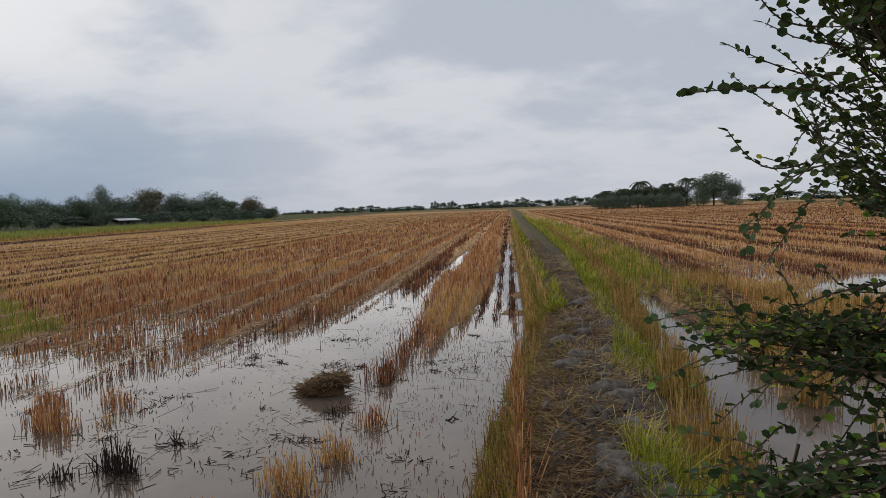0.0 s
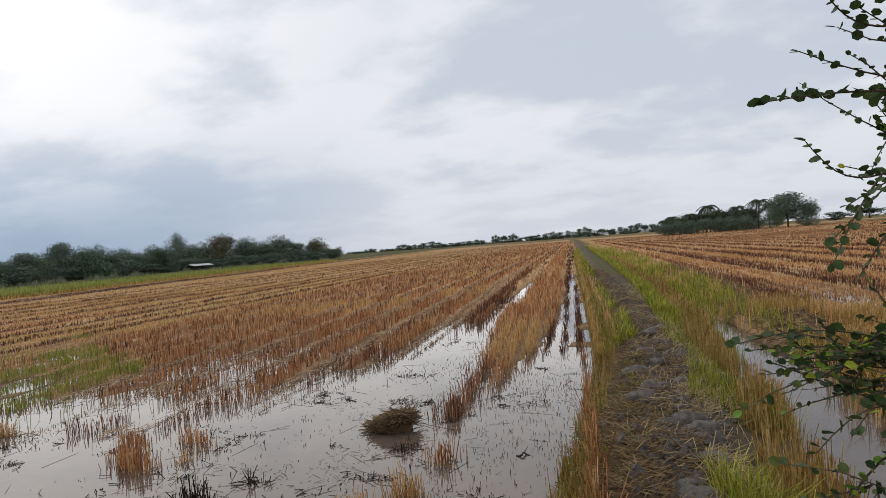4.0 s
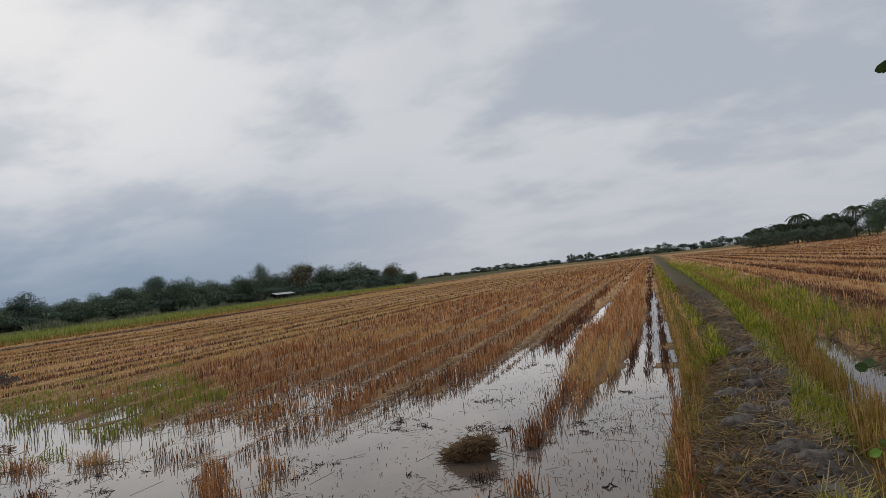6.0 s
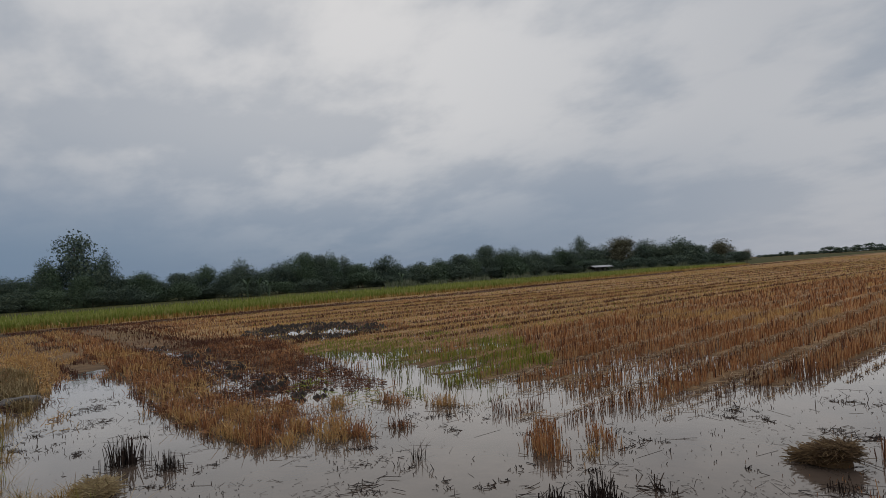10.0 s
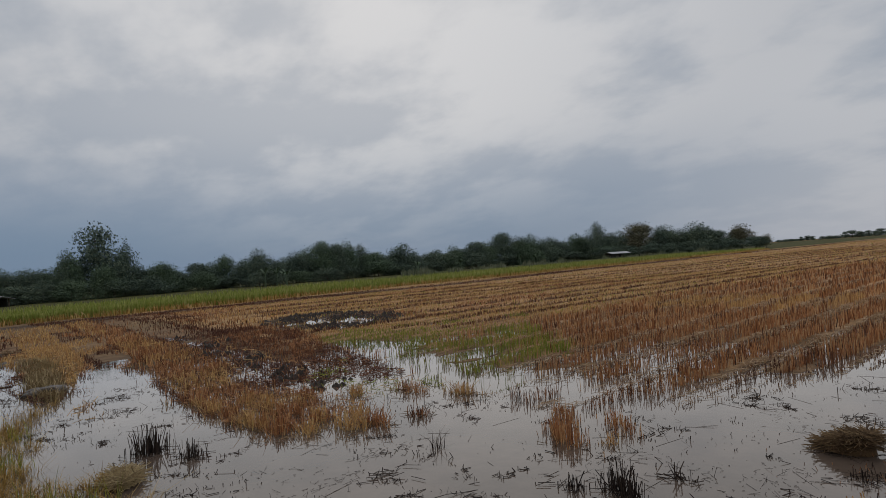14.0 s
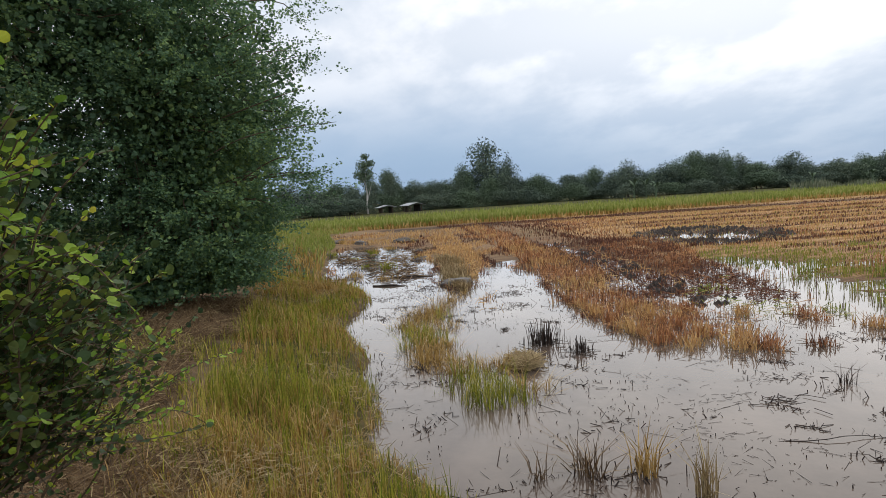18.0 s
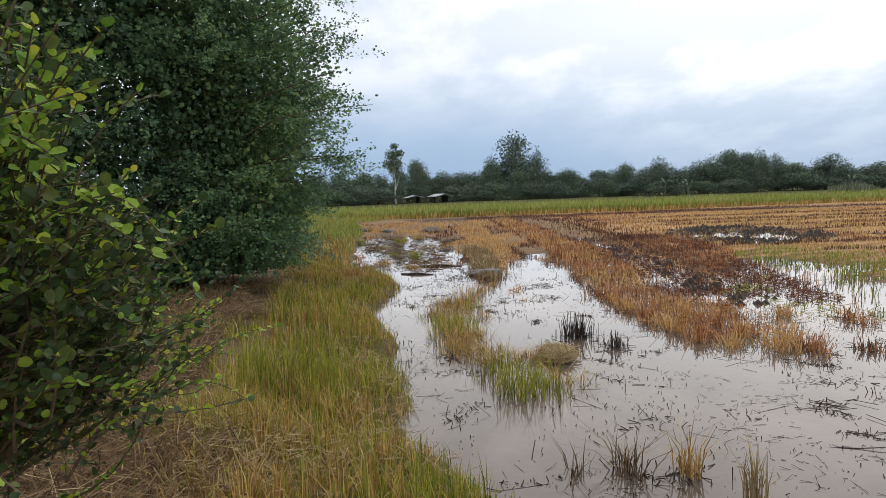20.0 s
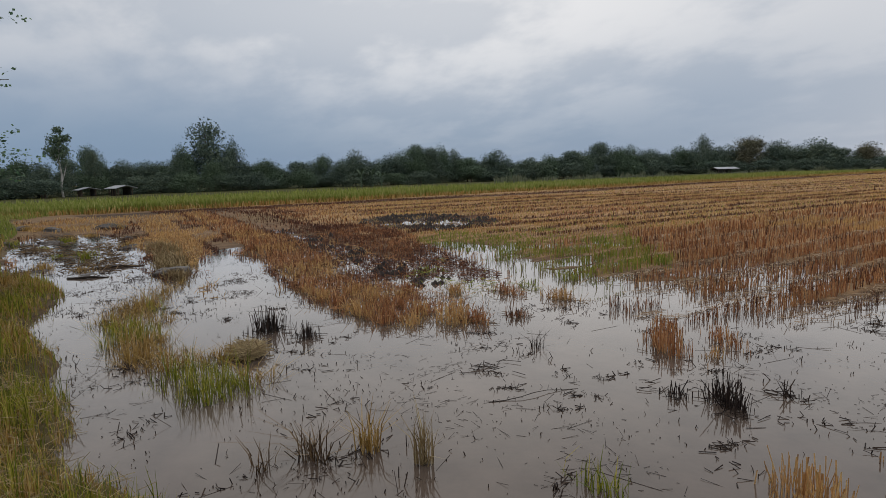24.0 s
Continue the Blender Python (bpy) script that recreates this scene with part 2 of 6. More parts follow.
def ground_material():
    m, nt, p = nodes_of("field_ground")
    dry = nt.nodes.new("ShaderNodeAttribute")
    dry.attribute_name = "straw"
    green = nt.nodes.new("ShaderNodeAttribute")
    green.attribute_name = "grass"
    burnt = nt.nodes.new("ShaderNodeAttribute")
    burnt.attribute_name = "burnt"
    streak = noise_fac(nt, 1.0, 5.0, 0.6, stretch=(radians(6.0), (3.2, 0.22, 1.0)))
    patches = noise_fac(nt, 0.12, 4.0, 0.6)
    fine = noise_fac(nt, 22.0, 5.0, 0.65)
    mud = mix_col(nt, span(nt, fine, 0.35, 0.65), (0.036, 0.027, 0.02), (0.135, 0.105, 0.082))
    straw = mix_col(nt, span(nt, streak, 0.35, 0.65), (0.30, 0.15, 0.07), (0.70, 0.43, 0.22))
    straw = mix_col(nt, span(nt, patches, 0.4, 0.7, 0.0, 0.5), straw, (0.36, 0.27, 0.10))
    litter = mix_col(nt, span(nt, fine, 0.42, 0.58, 0.0, 0.5), straw, (0.10, 0.065, 0.04))
    cover = arith(nt, "MULTIPLY", dry.outputs["Fac"], span(nt, streak, 0.25, 0.5, 0.55, 1.0))
    col = mix_col(nt, cover, mud, litter)
    at = nt.nodes.new("ShaderNodeSeparateXYZ")
    nt.links.new(nt.nodes.new("ShaderNodeNewGeometry").outputs["Position"], at.inputs[0])
    across = arith(nt, "SUBTRACT", arith(nt, "MULTIPLY", at.outputs[0], math.cos(ROW)), arith(nt, "MULTIPLY", at.outputs[1], math.sin(ROW)))
    across = arith(nt, "ADD", across, span(nt, patches, 0.3, 0.7, -0.12, 0.12))
    furrow = 0.0
    for mid, half in FURROWS:
        c = nt.nodes.new("ShaderNodeMath")
        c.operation = "COMPARE"
        nt.links.new(across, c.inputs[0])
        c.inputs[1].default_value, c.inputs[2].default_value = mid, half
        furrow = arith(nt, "ADD", furrow, c.outputs[0])
    furrow = arith(nt, "MULTIPLY", furrow, arith(nt, "GREATER_THAN", at.outputs[1], 14.0))
    col = mix_col(nt, arith(nt, "MULTIPLY", furrow, 0.85), col, (0.10, 0.052, 0.032))
    col = mix_col(nt, burnt.outputs["Fac"], col, (0.05, 0.034, 0.028))
    turf = mix_col(nt, span(nt, fine, 0.3, 0.7), (0.032, 0.034, 0.012), (0.11, 0.105, 0.036))
    col = mix_col(nt, green.outputs["Fac"], col, turf)
    nt.links.new(col, p.inputs["Base Color"])
    nt.links.new(span(nt, dry.outputs["Fac"], 0.0, 0.6, 0.78, 0.95), p.inputs["Roughness"])
    p.inputs["Specular IOR Level"].default_value = 0.06
    bump(nt, p, fine, 0.7, 0.03)
    return m


def water_material():
    m, nt, p = nodes_of("muddy_water")
    n = noise_fac(nt, 1.1, 6.0, 0.65)
    nt.links.new(mix_col(nt, span(nt, n, 0.35, 0.65), (0.084, 0.062, 0.048), (0.136, 0.100, 0.078)), p.inputs["Base Color"])
    p.inputs["Roughness"].default_value = 0.04
    p.inputs["IOR"].default_value = 1.333
    ripple = noise_fac(nt, 9.0, 3.0, 0.5)
    slow = noise_fac(nt, 1.6, 2.0, 0.5)
    h = arith(nt, "ADD", arith(nt, "MULTIPLY", ripple, 0.35), slow)
    bump(nt, p, h, 0.10, 0.012)
    return m


GROUND = ground_material()
WATER = water_material()

# ---- mesh helpers ----
RNG = np.random.default_rng(7)


def mesh_of(name, verts, faces, smooth=False):
    """A mesh from an array of places and an array of faces that all have the same number of corners."""
    me = bpy.data.meshes.new(name)
    verts, faces = np.asarray(verts, np.float32), np.asarray(faces, np.int32)
    k = faces.shape[1]
    me.vertices.add(len(verts))
    me.vertices.foreach_set("co", verts.ravel())
    me.loops.add(faces.size)
    me.loops.foreach_set("vertex_index", faces.ravel())
    me.polygons.add(len(faces))
    me.polygons.foreach_set("loop_start", np.arange(0, faces.size, k, dtype=np.int32))
    me.polygons.foreach_set("use_smooth", np.full(len(faces), smooth))
    me.update(calc_edges=True)
    return me


def from_bm(name, bm, smooth=False):
    me = bpy.data.meshes.new(name)
    bm.to_mesh(me)
    bm.free()
    me.polygons.foreach_set("use_smooth", np.full(len(me.polygons), smooth))
    return me


def thing(name, place=(0, 0, 0), turn=0.0, scale=1.0):
    e = new(name)
    e.empty_display_size = 0.2
    e.matrix_basis = pose(*place, 0, 0, turn) @ Matrix.Diagonal((scale, scale, scale, 1))
    return e


def part(name, me, material, parent=None, label=""):
    ob = new(name, me)
    if not me.materials:
        me.materials.append(material)
    if parent:
        ob.parent = parent
    if label:
        tagged(ob, label)
    return ob


def vnoise(x, y, scale, seed=0):
    """Smooth noise from 0 to 1."""
    x, y = np.asarray(x, float) * scale + seed * 17.31, np.asarray(y, float) * scale - seed * 9.77
    xi, yi = np.floor(x), np.floor(y)
    fx, fy = x - xi, y - yi
    fx, fy = fx * fx * (3 - 2 * fx), fy * fy * (3 - 2 * fy)

    def h(i, j):
        v = np.sin(i * 127.1 + j * 311.7 + seed * 74.7) * 43758.5453
        return v - np.floor(v)
    return (h(xi, yi) * (1 - fx) + h(xi + 1, yi) * fx) * (1 - fy) + (h(xi, yi + 1) * (1 - fx) + h(xi + 1, yi + 1) * fx) * fy


def ss(v):
    v = np.clip(v, 0, 1)
    return v * v * (3 - 2 * v)


def inside(poly, x, y):
    """How far each place lies inside a polygon (outside: minus)."""
    p = np.asarray(poly, float)
    x, y = np.asarray(x, float), np.asarray(y, float)
    best, odd = np.full(x.shape, 1e9), np.zeros(x.shape, bool)
    for (x0, y0), (x1, y1) in zip(p, np.roll(p, -1, 0)):
        dx, dy = x1 - x0, y1 - y0
        t = np.clip(((x - x0) * dx + (y - y0) * dy) / (dx * dx + dy * dy), 0, 1)
        best = np.minimum(best, np.hypot(x - x0 - t * dx, y - y0 - t * dy))
        hit = ((y0 > y) != (y1 > y)) & (x < dx * (y - y0) / (dy if dy else 1e-9) + x0)
        odd ^= hit
    return np.where(odd, best, -best)


def to_ab(x, y):
    return x * math.cos(ROW) - y * math.sin(ROW), x * math.sin(ROW) + y * math.cos(ROW)


def to_xy(a, b):
    return a * math.cos(ROW) + b * math.sin(ROW), -a * math.sin(ROW) + b * math.cos(ROW)


POND = [(-1.2, 2.2), (-0.3, 2.6), (0.1, 4.2), (0.52, 6.2), (1.0, 8.3), (0.75, 9.2), (0.2, 8.8), (-0.3, 7.2), (-0.55, 8.2), (-0.4, 10.5), (-0.7, 12.0), (-1.2, 11.2),
        (-2.1, 8.4), (-2.8, 7.1), (-3.5, 6.3), (-4.2, 6.05), (-5.0, 6.3), (-5.8, 6.3), (-6.6, 5.6), (-5.2, 4.9), (-5.6, 3.9), (-7.0, 3.75), (-9.0, 4.0),
        (-12.5, 4.9), (-15.0, 5.2), (-12.2, 3.9), (-9.3, 3.1), (-10.5, 2.9), (-14.0, 3.2), (-16.3, 3.9), (-24.0, 4.6), (-25.0, 3.0), (-21.0, 1.6),
        (-16.2, 1.5), (-13.0, 1.5), (-11.2, 1.3), (-9.2, 0.6), (-7.4, 0.75), (-5.0, 0.55), (-3.5, 0.62), (-2.4, 0.9)]
TUSSOCK = [(-8.78, 1.35), (-9.9, 1.85), (-10.6, 2.6), (-11.3, 3.25), (-10.4, 3.05), (-9.2, 2.45), (-8.2, 2.15), (-7.5, 1.95), (-6.6, 2.1), (-5.9, 2.2), (-4.95, 1.95), (-4.8, 1.55), (-4.9, 1.25), (-5.45, 1.1), (-6.3, 1.15), (-7.5, 1.2)]
BANK = [(-1.5, 0.9), (-2.5, 0.75), (-3.5, 0.6), (-5.0, 0.5), (-7.4, 0.7), (-9.2, 0.55), (-11.2, 1.25), (-13.0, 1.45), (-14.5, 0.6), (-16.5, 0.9), (-22.0, 1.5), (-26.0, 2.2), (-36.0, 2.8), (-39.0, 5.0), (-41.0, -6.0), (-1.0, -6.0)]
PALE_STRIP = [(-12.3, 3.8), (-16.0, 4.3), (-27.0, 6.3), (-31.0, 8.4), (-24.0, 7.0), (-16.3, 5.3)]
MUD_PATCH = [(-20.5, 12.6), (-21.4, 15.6), (-18.5, 16.6), (-15.6, 14.6), (-14.6, 11.6), (-17.0, 11.2)]
CHANNEL = [(1.45, 2.6), (1.95, 4.0), (2.2, 5.0), (2.5, 6.2), (2.85, 8.2), (3.35, 11.4), (3.75, 11.6), (3.7, 9.0), (3.3, 7.6), (3.1, 6.5), (2.75, 4.9), (2.9, 3.6), (2.3, 2.2)]
SIDE_POOL = [(2.9, 4.0), (3.1, 5.2), (3.6, 6.3), (4.3, 7.6), (5.6, 8.3), (7.0, 7.5), (6.0, 4.0)]
EAST_POOL = [(5.6, 10.4), (7.4, 12.4), (9.2, 13.8), (10.8, 13.6), (9.5, 11.6), (7.2, 10.2)]


def ragged(poly, x, y):
    """The same as inside(), with an uneven, nibbled outline."""
    return inside(poly, x, y) + 0.42 * (vnoise(x, y, 1.1, 51) - 0.5) + 0.26 * (vnoise(x, y, 3.3, 52) - 0.5)


def front_row(b):
    """Where the first full row of stubble begins, beyond the wheel track."""
    return np.interp(b, [6.0, 7.2, 8.7, 9.3, 12, 14, 18, 25, 41], [-4.3, -3.63, -3.3, -3.06, -2.87, -2.76, -2.62, -2.45, -2.1])


def strip_left(b):
    return np.interp(b, [4.5, 8.0, 11.0, 14.0, 18.4, 30, 57], [-1.6, -1.45, -1.53, -1.61, -1.44, -1.33, -1.5])


def strip_right(b):
    return np.interp(b, [4.5, 7.3, 8.6, 10.8, 14, 18, 29, 57], [-1.15, -1.05, -0.85, -0.56, -0.45, -0.34, -0.43, -0.69])


def bund_edges(b):
    lo = np.interp(b, [2, 4.3, 6.3, 8.5, 50], [-0.35, -0.26, -0.05, 0.18, 0.05])
    hi = np.interp(b, [2, 4.7, 6.5, 8.7, 11, 17, 31], [1.2, 1.45, 1.74, 1.80, 2.0, 2.25, 2.4])
    return lo, hi


def bund2_mid(b):
    return np.interp(b, [8, 12.4, 18.7, 34, 60], [3.1, 3.3, 3.7, 4.05, 4.2])


def west_line(x):
    """The southern edge of the rows that run out to the west."""
    return np.interp(-x, [5.6, 6.8, 8.9, 16.4, 48.7], [3.75, 3.9, 4.2, 6.3, 13.4])


def bare_line(x):
    """South of this the bank is bare brown earth, in the shade of the shrubs."""
    return np.interp(-x, [2.5, 5.0, 9.0, 11.5], [-0.9, -0.72, -0.62, -0.3]) + 0.3 * (vnoise(x, x * 0, 1.3, 91) - 0.5)


def ground_z(x, y):
    x, y = np.asarray(x, float), np.asarray(y, float)
    a, b = to_ab(x, y)
    d = np.hypot(x, y)
    z = 0.004 + 0.07 * (vnoise(x, y, 0.8, 1) - 0.5) + 0.04 * (vnoise(x, y, 3.1, 2) - 0.5) + 0.065 * ss((d - 12) / 14)
    left = a < 0.1
    for m, w, far in ((strip_left(b) - 0.22, 0.17, 36), (strip_right(b) + 0.26, 0.14, 36)):
        z -= 0.075 * ss(1.6 - np.abs(a - m) / w) * ss((far - b) / 12 + 0.2) * (b > 4) * left
    z += 0.055 * ss((a - strip_left(b)) / 0.15) * ss((strip_right(b) - a) / 0.15) * ss((b - 7.6) / 1.5)
    z -= 0.03 * (a > np.where(b > 13, -2.05, front_row(b))) * (a < -1.6) * ss((30 - b) / 10)
    z += 0.03 * (a > 2.5) * (d < 14)
    z += 0.03 * ss((front_row(b) - a + 0.15) / 0.3) * ss((b - 8.6) / 4.0) * ss((x + 12) / 3 + 0.3) * (a > -14)
    gap = (a + 3.85 + 0.12) % 1.03
    z -= 0.035 * ss(1.5 - np.abs(gap - 0.2) / 0.14) * (a < front_row(b) + 0.3) * (a > -11.5) * ss((17 - b) / 4)
    for poly, deep in ((POND, 0.14), (CHANNEL, 0.16), (SIDE_POOL, 0.035), (EAST_POOL, 0.06)):
        z = z - deep * ss(ragged(poly, x, y) / 0.4 + 0.75)
    z -= 0.03 * ss(1 + ragged(POND, x, y) / 1.3)
    wl = y - west_line(x)
    z -= 0.045 * ss(1.4 - np.abs(wl - 1.9) / 0.5) * (x < -6.5) * (x > -30)
    z -= 0.03 * ss((x + 15) / 3) * ss((-5.0 - x) / 0.5) * ss((1.7 - wl) / 0.5) * (y > 3)
    z -= 0.04 * ss((x + 11.0) / 1.5) * ss((-3.0 - x) / 1.0) * ss((9.6 - y) / 2.0) * (y > 4) * (wl > 1.4)
    z -= 0.05 * ss(ragged(MUD_PATCH, x, y) / 0.6 + 0.4)
    z += 0.15 * ss(ragged(TUSSOCK, x, y) / 0.3 + 0.2)
    bank = ragged(BANK, x, y)
    z = np.where(bank > -0.3, np.maximum(z, -0.06 + 0.14 * ss(bank / 0.35 + 0.6) + 0.26 * ss(bank / 2.0)), z)
    lo, hi = bund_edges(b)
    bund = 0.36 * ss((a - lo) / 0.55) * ss((hi - a) / 0.75)
    crest = ss((a - lo - 0.3) / 0.2) * ss((lo + 1.15 - a) / 0.25)
    lump = 0.12 * crest * (vnoise(x, y, 2.6, 5) - 0.5) + 0.08 * crest * (vnoise(x, y, 6.5, 6) - 0.5) + 0.04 * (vnoise(x, y, 5.0, 7) - 0.5)
    z = np.where((bund > 0.001) & (b > -3), np.maximum(z, -0.05 + bund + lump), z)
    m2 = bund2_mid(b)
    bund2 = 0.20 * ss(1.5 - np.abs(a - m2) / 0.5) * ss((b - 8) / 3)
    z = np.where(bund2 > 0.001, np.maximum(z, z * 0.3 + bund2 + 0.04 * (vnoise(x, y, 3.0, 8) - 0.5)), z)
    z = np.where(d < 2.0, np.maximum(z, -0.1 + 0.40 * ss((2.0 - d) / 0.9)), z)
    return z


def axis(lo, hi, fine, far, grow=1.13):
    """Grid lines: even between lo and hi, then wider and wider out to far."""
    mid = np.arange(lo, hi + fine / 2, fine)
    out, step, v = [], fine, hi
    while v < far:
        step *= grow
        v += step
        out.append(v)
    low = [lo - (q - hi) for q in out]
    return np.concatenate([low[::-1], mid, out])


def build_ground():
    xs, ys = axis(-15.0, 6.0, 0.095, 3500.0), axis(-2.0, 21.0, 0.095, 3500.0)
    X, Y = np.meshgrid(xs, ys)
    x, y = X.ravel(), Y.ravel()
    z = ground_z(x, y)
    nx, ny = len(xs), len(ys)
    i = (np.arange(ny - 1)[:, None] * nx + np.arange(nx - 1)[None, :]).ravel()
    me = mesh_of("ground", np.c_[x, y, z], np.c_[i, i + 1, i + nx + 1, i + nx], True)
    a, b = to_ab(x, y)
    d = np.hypot(x, y)
    straw = ss((z + 0.015) / 0.04) * (0.6 + 0.4 * ss((d - 8) / 20))
    straw = np.where(ragged(MUD_PATCH, x, y) > -0.2, straw * 0.25, straw)
    straw = np.where((x < -5) & (y < west_line(x) + 3.5), straw * 0.5, straw)
    lo, hi = bund_edges(b)
    on_bund = (a > lo) & (a < hi)
    straw = np.where(on_bund, 0.25 * (a < lo + 0.45) + 0.1, straw)
    grass = ss(inside(BANK, x, y) / 0.5 + 0.5) * np.where((y < bare_line(x)) & (x > -13), 0.12, 0.8)
    grass = np.maximum(grass, 0.3 * on_bund * ss((a - lo - 1.0) / 0.3))
    grass = np.maximum(grass, on_bund * np.where(a > lo + 0.95, 0.7, 0.05) * ss((b - 13) / 12))
    grass = np.maximum(grass, ss((-39.5 - x) / 1.0) * (d < 900))
    grass = np.maximum(grass, 0.8 * ss((x - 100) / 20) * (y < 260) + 0.7 * ss((b - 330) / 60))
    dark = 0.85 * ss(1.6 - np.abs(x + 35.5 + 3 * (vnoise(y, x * 0, 0.05, 3) - 0.5)) / 1.6) * (y > 6)
    dark = np.maximum(dark, 0.8 * ss(ragged(MUD_PATCH, x, y) / 0.5 + 0.3))
    for name, v in (("straw", straw), ("grass", np.clip(grass, 0, 1)), ("burnt", dark)):
        me.attributes.new(name, "FLOAT", "POINT").data.foreach_set("value", v.astype(np.float32))
    g = part("ground", me, GROUND)
    tagged(g, "wet muddy harvested rice field with earth banks", "ground", kind="structure")
    s = np.array([(-34, -3), (14, -3), (14, 34), (-34, 34)], float)
    w = part("water", mesh_of("water", np.c_[s, np.zeros(4)], [[0, 1, 2, 3]]), WATER)
    tagged(w, "still grey-brown muddy water standing on the field", "water", kind="structure")


build_ground()


# ---- stalks, blades and leaves ----


def stalks(x, y, z, height, width, lean=0.12, rng=RNG, sides=3):
    """Upright cut stalks: slim prisms (sides 3) or flat strips (sides 2), as places and faces."""
    n = len(x)
    az, t = rng.uniform(0, 2 * np.pi, n), np.abs(rng.normal(0, 1, n)) * lean
    top = np.c_[x + height * t * np.cos(az), y + height * t * np.sin(az), z + height]
    base = np.c_[x, y, z - 0.03]
    k = sides
    ang = rng.uniform(0, 2 * np.pi, n)[:, None] + np.arange(k)[None] * 2 * np.pi / k
    ring = np.stack([np.cos(ang), np.sin(ang), np.zeros_like(ang)], -1) * (np.asarray(width) * np.ones(n) / 2)[:, None, None]
    V = np.concatenate([base[:, None] + ring, top[:, None] + ring * 0.8], 1)
    o = np.arange(n)[:, None] * 2 * k
    if k == 2:
        F = o + np.array([[0, 1, 3, 2]])
    else:
        F = np.concatenate([o + np.array([[j, (j + 1) % k, k + (j + 1) % k, k + j]]) for j in range(k)], 0)
    return V.reshape(-1, 3), F.reshape(-1, 4)


def blades(x, y, z, height, width, bend=0.35, rng=RNG, az=None):
    """Grass blades: strips of two pieces that bend over towards the tip."""
    n = len(x)
    az = rng.uniform(0, 2 * np.pi, n) if az is None else az
    out = np.abs(rng.normal(0, bend, n)) * height
    d = np.c_[np.cos(az), np.sin(az), np.zeros(n)]
    turn = az + np.pi / 2 + rng.normal(0, 0.5, n)
    s = np.c_[np.cos(turn), np.sin(turn), np.zeros(n)] * (np.asarray(width) * np.ones(n) / 2)[:, None]
    base = np.c_[x, y, z - 0.02]
    mid = base + d * (out * 0.3)[:, None] + np.c_[np.zeros(n), np.zeros(n), height * 0.6]
    tip = base + d * out[:, None] + np.c_[np.zeros(n), np.zeros(n), height * rng.uniform(0.85, 1.0, n)]
    V = np.stack([base - s, base + s, mid - s * 0.85, mid + s * 0.85, tip - s * 0.15, tip + s * 0.15], 1)
    o = np.arange(n)[:, None] * 6
    F = np.concatenate([o + np.array([[0, 1, 3, 2]]), o + np.array([[2, 3, 5, 4]])], 0)
    return V.reshape(-1, 3), F


def tufted(x, y, z, height, width, gap, bend, rng, reach=0.3):
    """Blades drawn together into tufts a gap apart, leaning out of the middle of each."""
    jx, jy = vnoise(np.floor(x / gap), np.floor(y / gap), 1.0, 301), vnoise(np.floor(x / gap), np.floor(y / gap), 1.0, 302)
    cx, cy = (np.floor(x / gap) + 0.2 + 0.6 * jx) * gap, (np.floor(y / gap) + 0.2 + 0.6 * jy) * gap
    az = np.arctan2(y - cy, x - cx) + rng.normal(0, 0.5, len(x))
    near = np.hypot(x - cx, y - cy) / gap
    k = (0.55 + 0.9 * vnoise(np.floor(x / gap), np.floor(y / gap), 1.0, 303)) * np.clip(1.25 - near, 0.35, 1.2)
    f = 1 - reach
    return blades(cx + (x - cx) * f, cy + (y - cy) * f, z, height * k, width, bend, rng, az)


def lying(x, y, z, length, width, rng=RNG, rise=0.12, heading=None, spread=np.pi):
    """Straws that lie on the ground or float, as slim strips with a slight tilt."""
    n = len(x)
    az = rng.uniform(-spread, spread, n) + (0 if heading is None else heading)
    t = rng.normal(0, rise, n)
    d = np.c_[np.cos(az), np.sin(az), t] * (length / 2)[:, None]
    s = np.c_[-np.sin(az), np.cos(az), np.zeros(n)] * (np.asarray(width) * np.ones(n) / 2)[:, None]
    u = np.zeros((n, 3))
    u[:, 2] = np.asarray(width) * np.ones(n) * 0.7
    c = np.c_[x, y, z]
    V = np.stack([c - d - s, c - d + s, c - d + u, c + d - s, c + d + s, c + d + u], 1)
    o = np.arange(n)[:, None] * 6
    F = np.concatenate([o + np.array([[j, (j + 1) % 3, 3 + (j + 1) % 3, 3 + j]]) for j in range(3)], 0)
    return V.reshape(-1, 3), F


def join(*pairs):
    vs, fs, o = [], [], 0
    for v, f in pairs:
        vs.append(v), fs.append(f + o)
        o += len(v)
    return np.concatenate(vs), np.concatenate(fs)


LEAF_OUTLINE = np.array([(0, 0, 0), (0, 1, -0.04), (-0.17, 0.96, 0), (-0.42, 0.62, 0.07), (-0.34, 0.2, 0.06), (0.17, 0.96, 0), (0.42, 0.62, 0.07), (0.34, 0.2, 0.06)])
LEAF_FACES = np.array([(0, 1, 2, 3, 4), (0, 7, 6, 5, 1)])
OVAL_OUTLINE = np.array([(0, 0, 0), (0, 1, -0.03), (-0.36, 0.72, 0.05), (-0.38, 0.28, 0.06), (0.36, 0.72, 0.05), (0.38, 0.28, 0.06)])
OVAL_FACES = np.array([(0, 1, 2, 3), (0, 5, 4, 1)])
TRI_OUTLINE = np.array([(0, 0, 0), (-0.4, 0.85, 0), (0.4, 0.85, 0)])
TRI_FACES = np.array([(0, 2, 1)])
SPEAR_OUTLINE = np.array([(0, 0, 0), (-0.36, 0.5, 0.06), (0, 1, 0), (0.36, 0.5, 0.06)])
SPEAR_FACES = np.array([(0, 2, 1), (0, 3, 2)])


